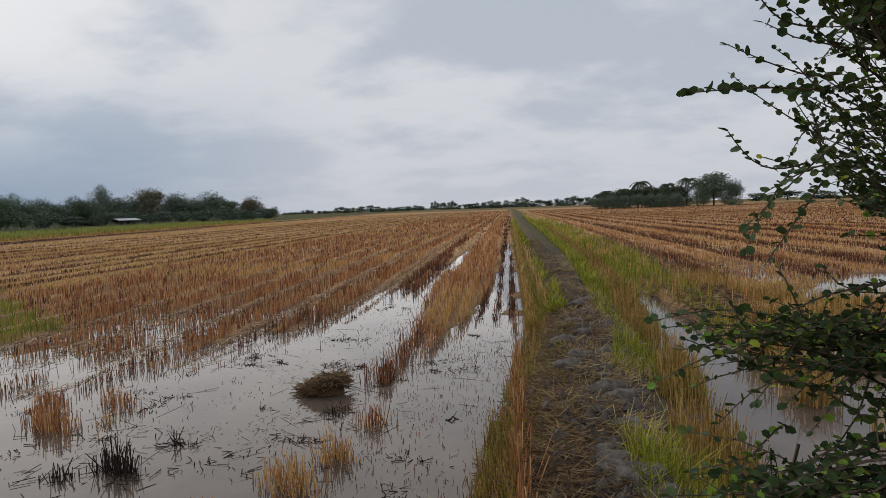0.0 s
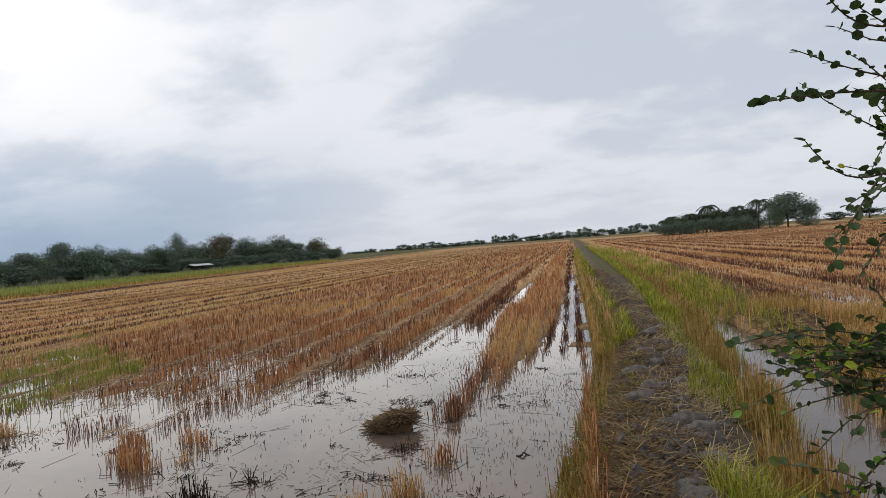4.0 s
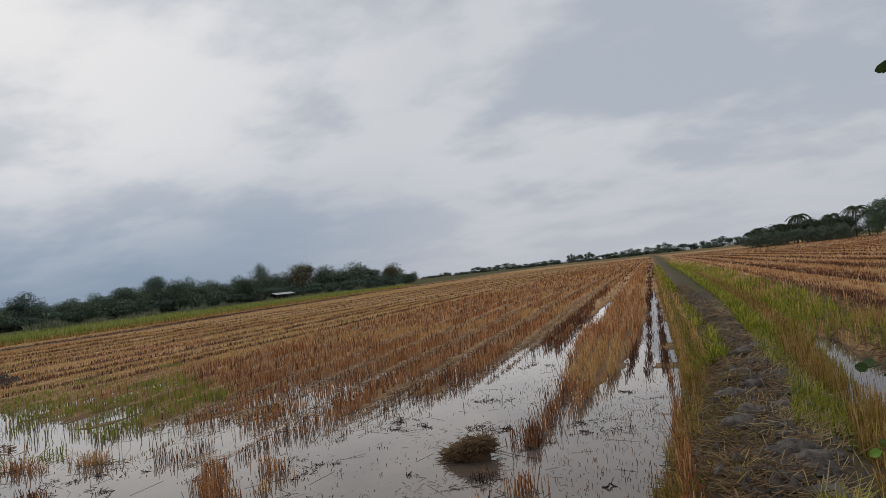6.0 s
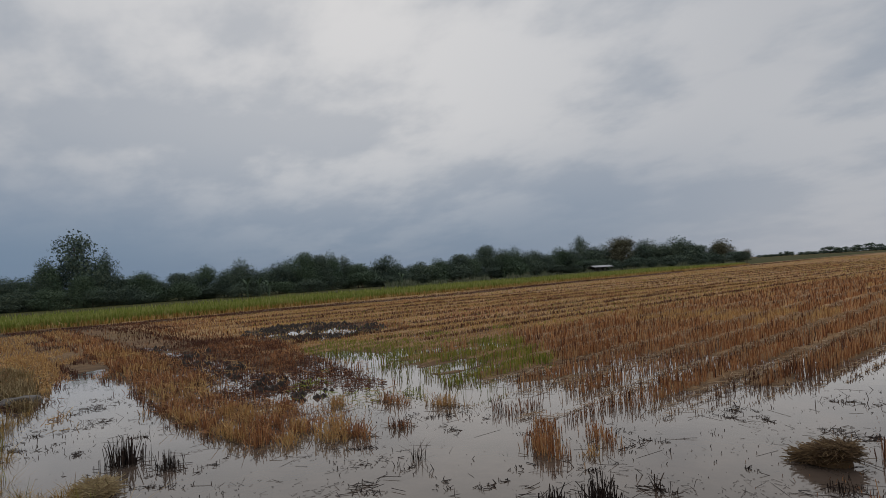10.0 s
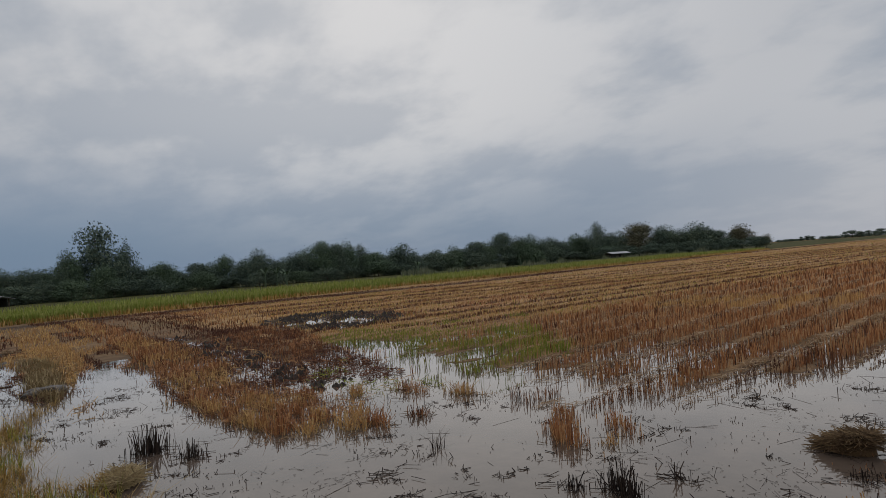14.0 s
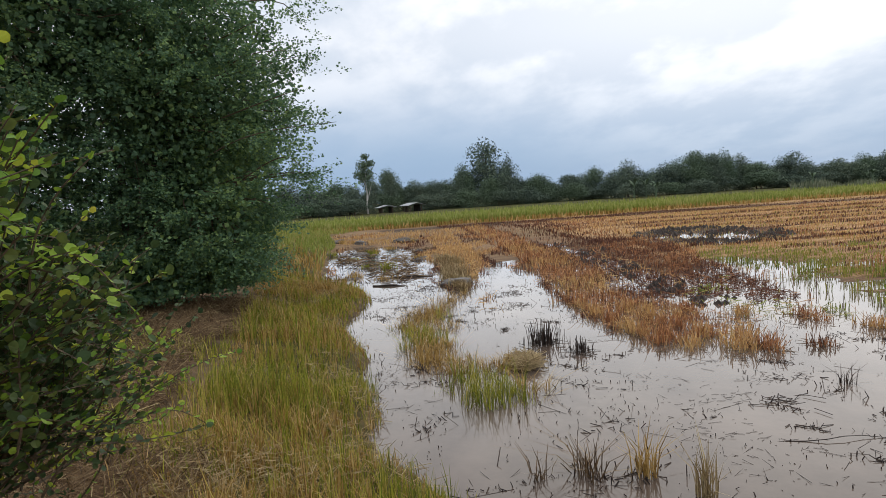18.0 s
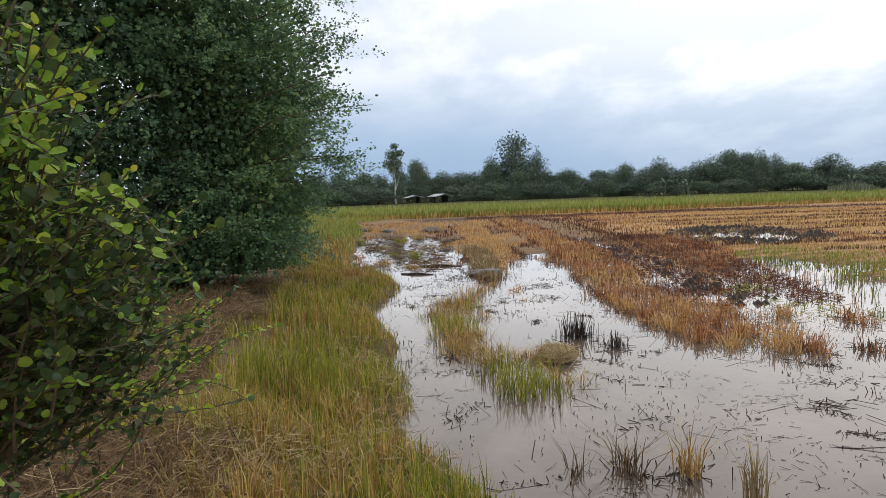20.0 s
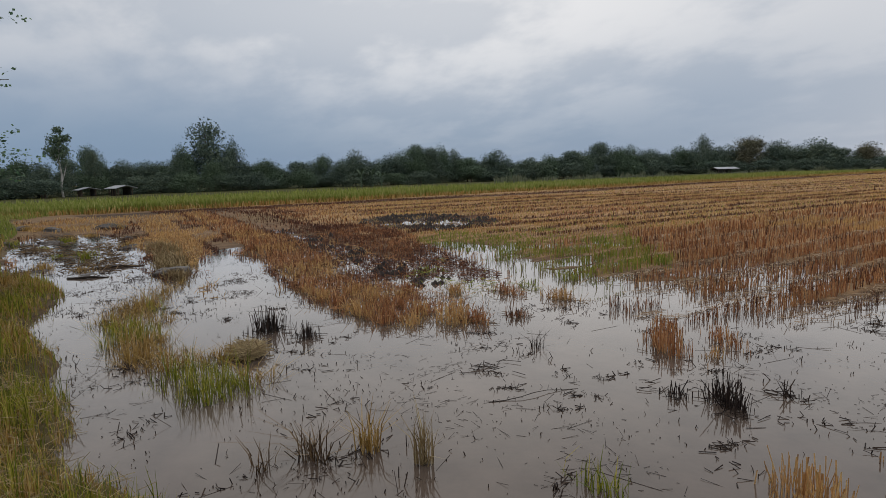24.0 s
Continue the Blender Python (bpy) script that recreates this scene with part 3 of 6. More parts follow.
def leaves(p, way, size, rng=RNG, outline=LEAF_OUTLINE, faces=LEAF_FACES, flat=0.5, face=None):
    """Leaves at the places p that point along way, with their upper sides turned mostly upwards."""
    n = len(p)
    f = way / np.maximum(np.linalg.norm(way, axis=1, keepdims=True), 1e-9)
    up = rng.normal(0, 1, (n, 3)) * (1 - flat) + np.array([0, 0, 1.0]) * flat + (0 if face is None else face)
    r = np.cross(f, up)
    r /= np.maximum(np.linalg.norm(r, axis=1, keepdims=True), 1e-9)
    u = np.cross(r, f)
    s = (np.asarray(size) * np.ones(n))[:, None, None]
    V = p[:, None] + s * (outline[None, :, 0:1] * r[:, None] + outline[None, :, 1:2] * f[:, None] + outline[None, :, 2:3] * u[:, None])
    F = (np.arange(n)[:, None, None] * len(outline) + faces[None]).reshape(-1, faces.shape[1])
    return V.reshape(-1, 3), F


def tube(points, r0, r1, k=5):
    """A tapering round stem along a row of places."""
    P = np.asarray(points, float)
    n = len(P)
    T = np.gradient(P, axis=0)
    T /= np.maximum(np.linalg.norm(T, axis=1, keepdims=True), 1e-9)
    ref = np.array([0.31, 0.52, 0.79])
    A = np.cross(T, ref)
    A /= np.maximum(np.linalg.norm(A, axis=1, keepdims=True), 1e-9)
    B = np.cross(T, A)
    r = np.linspace(r0, r1, n)[:, None, None]
    ang = np.arange(k) * 2 * np.pi / k
    V = P[:, None] + r * (np.cos(ang)[None, :, None] * A[:, None] + np.sin(ang)[None, :, None] * B[:, None])
    F = [(i * k + j, i * k + (j + 1) % k, (i + 1) * k + (j + 1) % k, (i + 1) * k + j) for i in range(n - 1) for j in range(k)]
    return V.reshape(-1, 3), np.array(F)


def stuff(name, mesh_data, material, label, category):
    if len(mesh_data[0]) == 0:
        return None
    return tagged(part(name, mesh_of(name, *mesh_data), material), label, category, kind="stuff")

# ---- far trees ----


def crown_mesh(name, rng, w, h, z0, n, leaf, blobs, squash=1.0):
    """A crown of many small leaf sprays on the shells of some overlapping lobes."""
    ps, ws, fs = [], [], []
    c = []
    for i in range(blobs):
        t = rng.uniform(0, 1)
        r = w * 0.5 * rng.uniform(0.0, 0.62) * math.sqrt(1.02 - t * t)
        az = rng.uniform(0, 2 * np.pi)
        c.append((r * np.cos(az), r * np.sin(az), z0 + (h - z0) * (0.10 + 0.68 * t), w * rng.uniform(0.14, 0.30) * (1.0 - 0.25 * t)))
    for i in range(n):
        cx, cy, cz, r = c[rng.integers(blobs)]
        v = rng.normal(0, 1, 3)
        v /= np.linalg.norm(v)
        q = r * rng.uniform(0.55, 1.12)
        ps.append((cx + v[0] * q, cy + v[1] * q, max(z0 * 0.6, cz + v[2] * q * squash)))
        ws.append(rng.normal(0, 1.0, 3) + (0, 0, 0.1))
        fs.append(v * 3.0)
    ps = np.array(ps)
    ps[:, :2] *= 0.5 * w / np.percentile(np.hypot(ps[:, 0], ps[:, 1]), 96)
    top = np.percentile(ps[:, 2], 99)
    ps[:, 2] = z0 * 0.6 + (ps[:, 2] - z0 * 0.6) * (h - z0 * 0.6) / (top - z0 * 0.6)
    return mesh_of(name, *leaves(ps, np.array(ws), leaf * rng.uniform(0.7, 1.3, n), rng, TRI_OUTLINE, TRI_FACES, 0.3, np.array(fs)))


def trunk_mesh(name, rng, h, r, limbs, spread):
    pairs = []
    top = np.array([rng.normal(0, 0.03 * h), rng.normal(0, 0.03 * h), h])
    line = np.array([(0, 0, -0.2), top * 0.35 + rng.normal(0, 0.02 * h, 3) * (1, 1, 0), top * 0.7, top])
    pairs.append(tube(line, r, r * 0.35, 7))
    for i in range(limbs):
        s = rng.uniform(0.45, 0.9)
        b = top * s
        az = rng.uniform(0, 2 * np.pi)
        e = b + np.array([np.cos(az) * spread, np.sin(az) * spread, spread * rng.uniform(0.5, 1.1)])
        pairs.append(tube([b, (b + e) / 2 + (0, 0, 0.1 * spread), e], r * 0.4, r * 0.12, 5))
    return mesh_of(name, *join(*pairs))


def far_tree(kind, rng):
    """A pattern tree about ten metres high, from which the others are copied."""
    t = thing("tree")
    mat = WOOD_LEAF
    if kind == "round":
        part("trunk", trunk_mesh("trunk", rng, 6.0, 0.22, 5, 2.2), BARK, t)
        part("crown", crown_mesh("crown", rng, 9.0, 10.0, 0.2, 6800, 0.36, 21), mat, t)
    elif kind == "brown":
        part("trunk", trunk_mesh("trunk", rng, 6.5, 0.2, 6, 2.0), BARK, t)
        part("crown", crown_mesh("crown", rng, 8.5, 10.0, 0.5, 6800, 0.34, 22), WOOD_LEAF_BROWN, t)
    elif kind == "light":
        part("trunk", trunk_mesh("trunk", rng, 5.0, 0.2, 5, 2.0), BARK, t)
        part("crown", crown_mesh("crown", rng, 10.0, 10.0, 0.2, 6800, 0.38, 20), WOOD_LEAF_LIGHT, t)
    elif kind == "distant":
        part("trunk", trunk_mesh("trunk", rng, 6.0, 0.25, 3, 2.0), BARK, t)
        part("crown", crown_mesh("crown", rng, 9.0, 10.0, 0.2, 900, 0.9, 9), mat, t)
    elif kind == "tall":
        part("trunk", trunk_mesh("trunk", rng, 8.6, 0.2, 9, 1.3), BARK, t)
        part("crown", crown_mesh("crown", rng, 7.5, 10.0, 1.2, 4400, 0.33, 30, 1.1), mat, t)
    elif kind == "slender":
        stem = [(0, 0, -0.2), (-0.12, 0.05, 1.6), (0.1, 0.1, 3.4), (-0.2, 0.0, 5.6), (0.25, 0.1, 8.8)]
        fork = [(0.0, 0.08, 2.2), (0.6, 0.3, 3.4), (1.3, 0.5, 5.2)]
        bough = [(-0.1, 0.04, 4.8), (-0.8, -0.3, 6.0), (-1.2, -0.4, 7.0)]
        part("trunk", mesh_of("trunk", *join(tube(stem, 0.20, 0.06, 7), tube(fork, 0.11, 0.04, 6), tube(bough, 0.09, 0.03, 6))), BARK_PALE, t, "pale slender forked trunk")
        part("crown", crown_mesh("crown", rng, 4.2, 10.0, 4.6, 2600, 0.29, 11, 0.9), WOOD_LEAF_LIGHT, t)
    return t


PATTERNS = {}
for kind, count in (("round", 4), ("brown", 2), ("light", 3), ("tall", 1), ("slender", 1), ("distant", 4)):
    PATTERNS[kind] = [far_tree(kind, np.random.default_rng(100 + 7 * i + len(kind))) for i in range(count)]


def palm_pattern(rng):
    t = thing("palm_tree")
    lean = rng.normal(0, 0.05, 2)
    top = np.array([lean[0] * 8, lean[1] * 8, 6.6])
    part("trunk", mesh_of("trunk", *tube([(0, 0, -0.2), top * 0.5 + (0.15, 0, 0), top], 0.2, 0.12, 7)), BARK, t)
    for i in range(20):
        az, lift = i * 2.4 + rng.normal(0, 0.2), rng.uniform(-0.2, 1.1)
        d = np.array([np.cos(az), np.sin(az), 0])
        s = np.linspace(0, 1, 8)
        L = rng.uniform(3.0, 4.0)
        line = top + d * (s * L * 0.85)[:, None] + np.c_[s * 0, s * 0, lift * L * 0.55 * s - 1.0 * L * s ** 2 * 0.75]
        q, w = [], []
        for k in range(64):
            u = rng.uniform(0.1, 1.0)
            c = np.array([np.interp(u, s, line[:, j]) for j in range(3)])
            side = np.cross(d, (0, 0, 1)) * (1 if k % 2 else -1)
            q.append(c), w.append(side * 0.8 + d * 0.5 + (0, 0, -0.55))
        v1 = leaves(np.array(q), np.array(w), rng.uniform(0.55, 0.85, 64), rng, SPEAR_OUTLINE * (0.30, 1, 1), SPEAR_FACES, 0.5)
        part("frond", mesh_of("frond", *v1), PALM_LEAF, t)
    return t


PALMS = [palm_pattern(np.random.default_rng(40 + i)) for i in range(2)]


def by_angle(az, r):
    return -r * math.sin(radians(az)), r * math.cos(radians(az))


def plant_tree(kind, az, el, half, r, label, group, rng, category="tree"):
    src = PATTERNS[kind][rng.integers(len(PATTERNS[kind]))]
    h = 1.7 + r * math.tan(radians(el))
    w = 2 * r * math.tan(radians(half)) * 1.0
    base_w = {"round": 9.0, "distant": 9.0, "brown": 8.5, "light": 10.0, "tall": 7.5, "slender": 4.2}[kind]
    x, y = by_angle(az, r)
    t = copy_thing(src, pose(x, y, 0.0, 0, 0, float(rng.uniform(0, 360))))
    k = max(w / base_w, 0.62 * h / 10)
    t.scale = (k, k, h / 10.0)
    tagged(t, label, category, group)


WOOD = [  # degrees to the left, degrees up to the top, half width in degrees
    (86.6, 1.6, 1.6), (84.3, 1.7, 1.3), (83.0, 1.5, 1.2), (79.8, 2.6, 1.0), (77.3, 1.6, 1.4), (75.5, 1.5, 1.4), (72.8, 2.6, 1.4), (69.4, 2.3, 1.5), (66.1, 1.5, 1.6), (63.5, 1.3, 1.5),
    (61.3, 1.8, 1.2), (58.5, 2.1, 1.5), (55.3, 1.7, 1.6), (53.0, 2.5, 1.4), (50.7, 2.3, 1.2), (48.4, 1.3, 1.5), (46.1, 1.8, 1.6), (43.1, 1.1, 1.5), (41.1, 1.3, 1.3), (39.2, 1.6, 1.5),
    (36.7, 2.2, 1.4), (34.4, 1.8, 1.5), (32.5, 1.5, 1.3), (30.2, 1.6, 1.3), (28.2, 2.4, 1.1)]
WOOD_END = [(26.6, 1.7, 1.0), (24.9, 2.3, 1.2), (22.9, 1.9, 1.0), (21.6, 1.5, 0.9), (20.0, 1.9, 1.3), (18.6, 1.2, 0.9), (16.8, 1.5, 0.8), (15.0, 0.6, 0.4)]
FAR_LINE = [(13.6, 0.05, 0.6), (12.1, 0.2, 0.5), (10.6, 0.1, 0.6), (9.1, 0.37, 0.6), (8.1, 0.28, 0.6), (6.6, 0.43, 0.9), (4.8, 0.2, 0.8), (3.6, 0.24, 0.7), (2.5, 0.3, 0.8), (0.7, 0.62, 0.35), (0.0, 0.48, 0.3),
            (-0.84, 0.58, 0.4), (-2.0, 0.25, 0.6), (-3.1, 0.36, 0.8), (-4.4, 0.5, 0.7), (-5.7, 0.5, 0.8), (-7.2, 0.7, 0.6), (-8.7, 0.42, 0.8), (-10.2, 0.46, 0.7), (-11.7, 0.65, 0.7), (-12.9, 0.5, 0.7)]


def build_woods():
    rng = np.random.default_rng(12)
    kinds = ["round", "light", "round", "light", "round", "round"]
    for i, (az, el, half) in enumerate(WOOD):
        r = 105 / math.sin(radians(max(az, 31))) + rng.uniform(-4, 8)
        plant_tree(kinds[int(rng.integers(6))], az, el + 0.15, half * 1.0, r, "dark green bushy tree at the far edge of the field", "trees along the field edge", rng)
        plant_tree(kinds[int(rng.integers(6))], az + rng.uniform(0.8, 1.6), el * rng.uniform(0.6, 0.85), half * 1.1, r + 6, "dark green bushy tree at the far edge of the field", "trees along the field edge", rng)
        plant_tree(kinds[int(rng.integers(6))], az - rng.uniform(0.7, 1.5), el * rng.uniform(0.65, 0.95), half * 0.9, r + 3, "dark green bushy tree at the far edge of the field", "trees along the field edge", rng)
        # lower growth in front of the taller crowns
        plant_tree("light" if i % 3 == 0 else "round", az + rng.uniform(-1, 1), 0.55 + rng.uniform(-0.3, 0.3), 1.6, r - 5, "low dense green bush in front of taller trees", "bushes along the field edge", rng, "bush")
    plant_tree("tall", 70.9, 4.85, 1.9, 118, "tall dark tree rising above the wood edge", "", rng)
    plant_tree("round", 73.0, 2.7, 1.0, 115, "dark tree beside the tall tree at the wood edge", "trees along the field edge", rng)
    plant_tree("round", 69.0, 3.2, 0.9, 120, "dark tree beside the tall tree at the wood edge", "trees along the field edge", rng)
    plant_tree("light", 70.4, 1.7, 1.3, 112, "low dense green bush in front of taller trees", "bushes along the field edge", rng, "bush")
    plant_tree("slender", 81.6, 4.4, 1.0, 104, "slender tree with a pale white trunk", "", rng)
    plant_tree("tall", 79.4, 2.85, 1.0, 108, "small dark tree beside the pale-trunked tree", "", rng)
    for az, el, half in WOOD_END:
        kind = "brown" if 23 < az < 26 or az < 18 else "round"
        plant_tree(kind, az, el, half * 1.45, 205 + rng.uniform(-4, 4), "brownish green tree at the end of the wood" if kind == "brown" else "dark green tree at the end of the wood", "trees along the field edge", rng)
        plant_tree("round", az + 0.5, el * 0.7, half * 1.2, 212, "dark green tree at the end of the wood", "trees along the field edge", rng)
        plant_tree("round", az + 0.8, 0.5, 1.3, 198, "low dense green bush in front of taller trees", "bushes along the field edge", rng, "bush")
    for az, el, half in FAR_LINE:
        for off, k in ((0.0, 1.0), (half * 0.8, 0.82), (-half * 0.7, 0.74)):
            plant_tree("distant", az + off, el * k + 0.06, half * rng.uniform(0.55, 0.8), 980 + rng.uniform(-30, 30), "small hazy tree on the horizon", "trees on the horizon", rng)
        plant_tree("distant", az + rng.uniform(-1, 1), 0.08, 1.0, 1040, "low hazy bush on the horizon", "bushes on the horizon", rng, "bush")
    # grove of palms and a broad tree to the right of the bank
    for az, el in ((-13.9, 0.95), (-14.6, 1.25), (-15.2, 1.0), (-15.8, 1.4), (-16.5, 1.3), (-17.2, 2.05), (-17.8, 1.2), (-18.2, 1.5), (-18.7, 1.3), (-19.4, 1.75), (-19.9, 1.4), (-20.4, 1.4), (-21.1, 2.15), (-21.9, 1.7), (-15.5, 0.7), (-16.9, 0.75), (-18.4, 0.7), (-19.8, 0.75)):
        r = 200 + rng.uniform(-8, 8)
        h = 1.7 + r * math.tan(radians(el))
        t = copy_thing(PALMS[int(rng.integers(2))], pose(*by_angle(az, r), 0, 0, 0, float(rng.uniform(0, 360))))
        k = h / 7.6
        t.scale = (k * 0.95, k * 0.95, k)
        tagged(t, "coconut palm with drooping fronds in a grove", "palm tree", "palms in the grove")
    for az, el, half in ((-14.3, 0.8, 0.9), (-15.4, 1.0, 0.9), (-16.4, 0.95, 0.9), (-17.5, 1.05, 0.9), (-18.5, 1.1, 0.9), (-19.5, 1.1, 0.9), (-20.6, 1.1, 0.9)):
        plant_tree("round", az, el + 0.08, half * 1.4, 208, "dark undergrowth beneath the palms", "bushes along the field edge", rng, "bush")
        plant_tree("round", az + 0.4, el * 0.62, half * 0.9, 190, "dark undergrowth beneath the palms", "bushes along the field edge", rng, "bush")
    plant_tree("round", -23.2, 2.16, 1.7, 195, "broad round green tree beside the palms", "", rng)
    plant_tree("round", -24.6, 1.5, 1.1, 194, "round green tree beside the palms", "", rng)
    plant_tree("light", -22.4, 1.3, 0.9, 192, "low dense green bush in front of taller trees", "bushes along the field edge", rng, "bush")
    for az, el, half in ((-26.4, 0.4, 1.2), (-28.6, 0.5, 1.4), (-31.0, 0.4, 1.5), (-33.8, 0.5, 1.5), (-36.5, 0.4, 1.6), (-40.0, 0.5, 1.8), (-44.0, 0.5, 2.0)):
        plant_tree("distant", az, el, half, 420, "hazy green tree on the horizon", "trees on the horizon", rng)
    for az, el, half in ((88.5, 2.0, 2.0), (92.0, 2.2, 2.2), (96.0, 2.0, 2.2), (101.0, 2.2, 2.5), (107.0, 2.0, 2.5)):
        plant_tree("round", az, el, half, 100, "dark green bushy tree at the far edge of the field", "trees along the field edge", rng)


build_woods()
for group in PATTERNS.values():
    for t in group:
        for o in (*t.children_recursive, t):
            bpy.data.objects.remove(o)
for t in PALMS:
    for o in (*t.children_recursive, t):
        bpy.data.objects.remove(o)


# ---- sheds in front of the trees ----


def shed(place, turn, w, d, h, rise, wall, label):
    s = thing("shed", place, turn)

    def block(x0, x1, y0, y1, z0, z1):
        bm = bmesh.new()
        bmesh.ops.create_cube(bm, size=1.0)
        for v in bm.verts:
            v.co = (x0 + (v.co.x + 0.5) * (x1 - x0), y0 + (v.co.y + 0.5) * (y1 - y0), z0 + (v.co.z + 0.5) * (z1 - z0))
        bmesh.ops.bevel(bm, geom=bm.edges[:], offset=0.02, segments=1, affect="EDGES")
        return from_bm("block", bm)
    for x in (-w / 2, -w / 6, w / 6, w / 2):
        for y in (-d / 2, d / 2):
            part("post", block(x - 0.07, x + 0.07, y - 0.07, y + 0.07, -0.1, h), BARK, s)
    part("back_wall", block(-w / 2 + 0.1, w / 2 - 0.1, d / 2 - 0.22, d / 2 - 0.1, 0, h), DARK_OPENING, s)
    part("side_wall", block(-w / 2 + 0.1, -w / 10, -d / 2 + 0.1, -d / 2 + 0.22, 0, h), wall, s)
    for sign in (-1, 1):
        n = 14
        x = np.linspace(-w / 2 - 0.5, w / 2 + 0.5, n * 2 + 1)
        zz = 0.03 * (np.arange(n * 2 + 1) % 2)
        V = np.concatenate([np.c_[x, x * 0 + sign * (d / 2 + 0.6), zz + h - 0.1], np.c_[x, x * 0, zz + h + rise], np.c_[x, x * 0 + sign * (d / 2 + 0.6), zz + h - 0.16], np.c_[x, x * 0, zz + h + rise - 0.06]])
        m = n * 2 + 1
        i = np.arange(m - 1)
        F = np.concatenate([np.c_[i, i + 1, m + i + 1, m + i], np.c_[2 * m + i, 3 * m + i, 3 * m + i + 1, 2 * m + i + 1], np.c_[i, 2 * m + i, 2 * m + i + 1, i + 1]])
        part("roof_slope", mesh_of("roof_slope", V, F), ROOF_SHEET, s)
    tagged(s, label, "shed")


shed((*by_angle(26.75, 190), 0), 62, 5.6, 3.2, 1.5, 0.4, DARK_OPENING, "low open shed with a pale grey metal roof")
shed((*by_angle(77.6, 103), 0), 12, 2.6, 2.0, 1.2, 0.3, DARK_OPENING, "small dark farm shed with a grey roof")
shed((*by_angle(80.0, 104), 0), 5, 1.9, 1.8, 1.1, 0.25, PLASTER, "small hut with a white wall and grey roof")
shed((*by_angle(83.6, 104), 0), 5, 2.0, 1.8, 1.1, 0.25, PLASTER, "small hut with a white wall and grey roof")


# ---- banana plants ----


def banana(place, h, rng):
    t = thing("banana_plant", place)
    part("stem", mesh_of("stem", *tube([(0, 0, -0.1), (0.05, 0, h * 0.3), (0.02, 0.05, h * 0.55)], 0.14, 0.09, 7)), WOOD_LEAF_LIGHT, t)
    for i in range(8):
        az, lift = rng.uniform(0, 6.28), rng.uniform(0.6, 1.3)
        L = h * rng.uniform(0.42, 0.55)
        s = np.linspace(0, 1, 6)
        d = np.array([np.cos(az), np.sin(az), 0])
        side = np.array([-np.sin(az), np.cos(az), 0])
        line = np.array([0.02, 0.05, h * 0.5]) + d * (s * L * 0.7)[:, None] + np.c_[s * 0, s * 0, lift * L * s - 0.75 * L * s ** 2.2]
        w = 0.24 * np.sin(np.pi * np.clip(s * 0.92 + 0.06, 0, 1))[:, None]
        V = np.stack([line - side * w + (0, 0, 0.05), line, line + side * w + (0, 0, 0.05)], 1).reshape(-1, 3)
        F = [(3 * j + c, 3 * j + c + 1, 3 * j + c + 4, 3 * j + c + 3) for j in range(5) for c in range(2)]
        part("leaf", mesh_of("leaf", V, F), WOOD_LEAF_LIGHT, t)
    tagged(t, "pale green banana plant before the wood", "banana plant", "banana plants")


for i, (az, r) in enumerate(((58.0, 112), (57.0, 113), (44.5, 138), (56.2, 110), (40.6, 150), (34.0, 165), (35.2, 168))):
    banana((*by_angle(az, r), 0), 4.2 if i < 2 else 3.6, np.random.default_rng(60 + i))


# ---- the strip of green rice and the reeds in front of the wood ----


def build_rice():
    rng = np.random.default_rng(21)
    x, y = -40 - rng.uniform(0, 1, 60000) ** 1.9 * 22, rng.uniform(-14, 150, 60000)
    keep = rng.uniform(0, 1, 60000) < np.clip(0.22 + 10 / np.maximum(np.hypot(x, y) - 30, 5), 0, 1)
    x, y = x[keep], y[keep]
    x = x + 1.6 * (vnoise(y, y * 0, 0.08, 4) - 0.5)
    h = 0.62 + 0.16 * vnoise(x, y, 0.3, 2) + rng.normal(0, 0.07, len(x))
    stuff("rice_strip", blades(x, y, np.zeros(len(x)), h, 0.075, 0.22, rng), RICE, "strip of standing green rice along the field edge", "rice plants")
    n = 9000
    x, y = -38.9 - rng.uniform(0, 1.6, n), rng.uniform(-10, 150, n)
    x = x + 1.6 * (vnoise(y, y * 0, 0.08, 4) - 0.5)
    stuff("rice_margin", blades(x, y, np.zeros(n), rng.uniform(0.25, 0.5, n), 0.06, 0.4, rng), GRASS_YELLOW, "yellowed grass fringe before the rice strip", "grass")
    n = 9000
    az = rng.uniform(17, 46, n)
    r = 78 / np.sin(np.radians(np.maximum(az, 24))) + rng.uniform(-3, 3, n)
    x, y = -r * np.sin(np.radians(az)), r * np.cos(np.radians(az))
    keep = rng.uniform(0, 1, n) < vnoise(az * 1.0, az * 0, 1.3, 6) ** 1.5
    x, y = x[keep], y[keep]
    stuff("reed_belt", blades(x, y, np.zeros(len(x)), rng.uniform(0.5, 1.0, len(x)) * (0.5 + 2.2 * vnoise(az[keep], az[keep] * 0, 1.3, 6) * vnoise(x, y, 0.45, 7)), 0.11, 0.25, rng), REED, "belt of grey-green reeds before the wood", "reeds")


build_rice()

# ---- stubble of the field ----
WEST_TURN = math.atan2(0.236, -0.972)


def is_west(x, y):
    return (x < -5.2) & (y < 6.5 + 0.456 * (-x - 6)) & (x > -34)


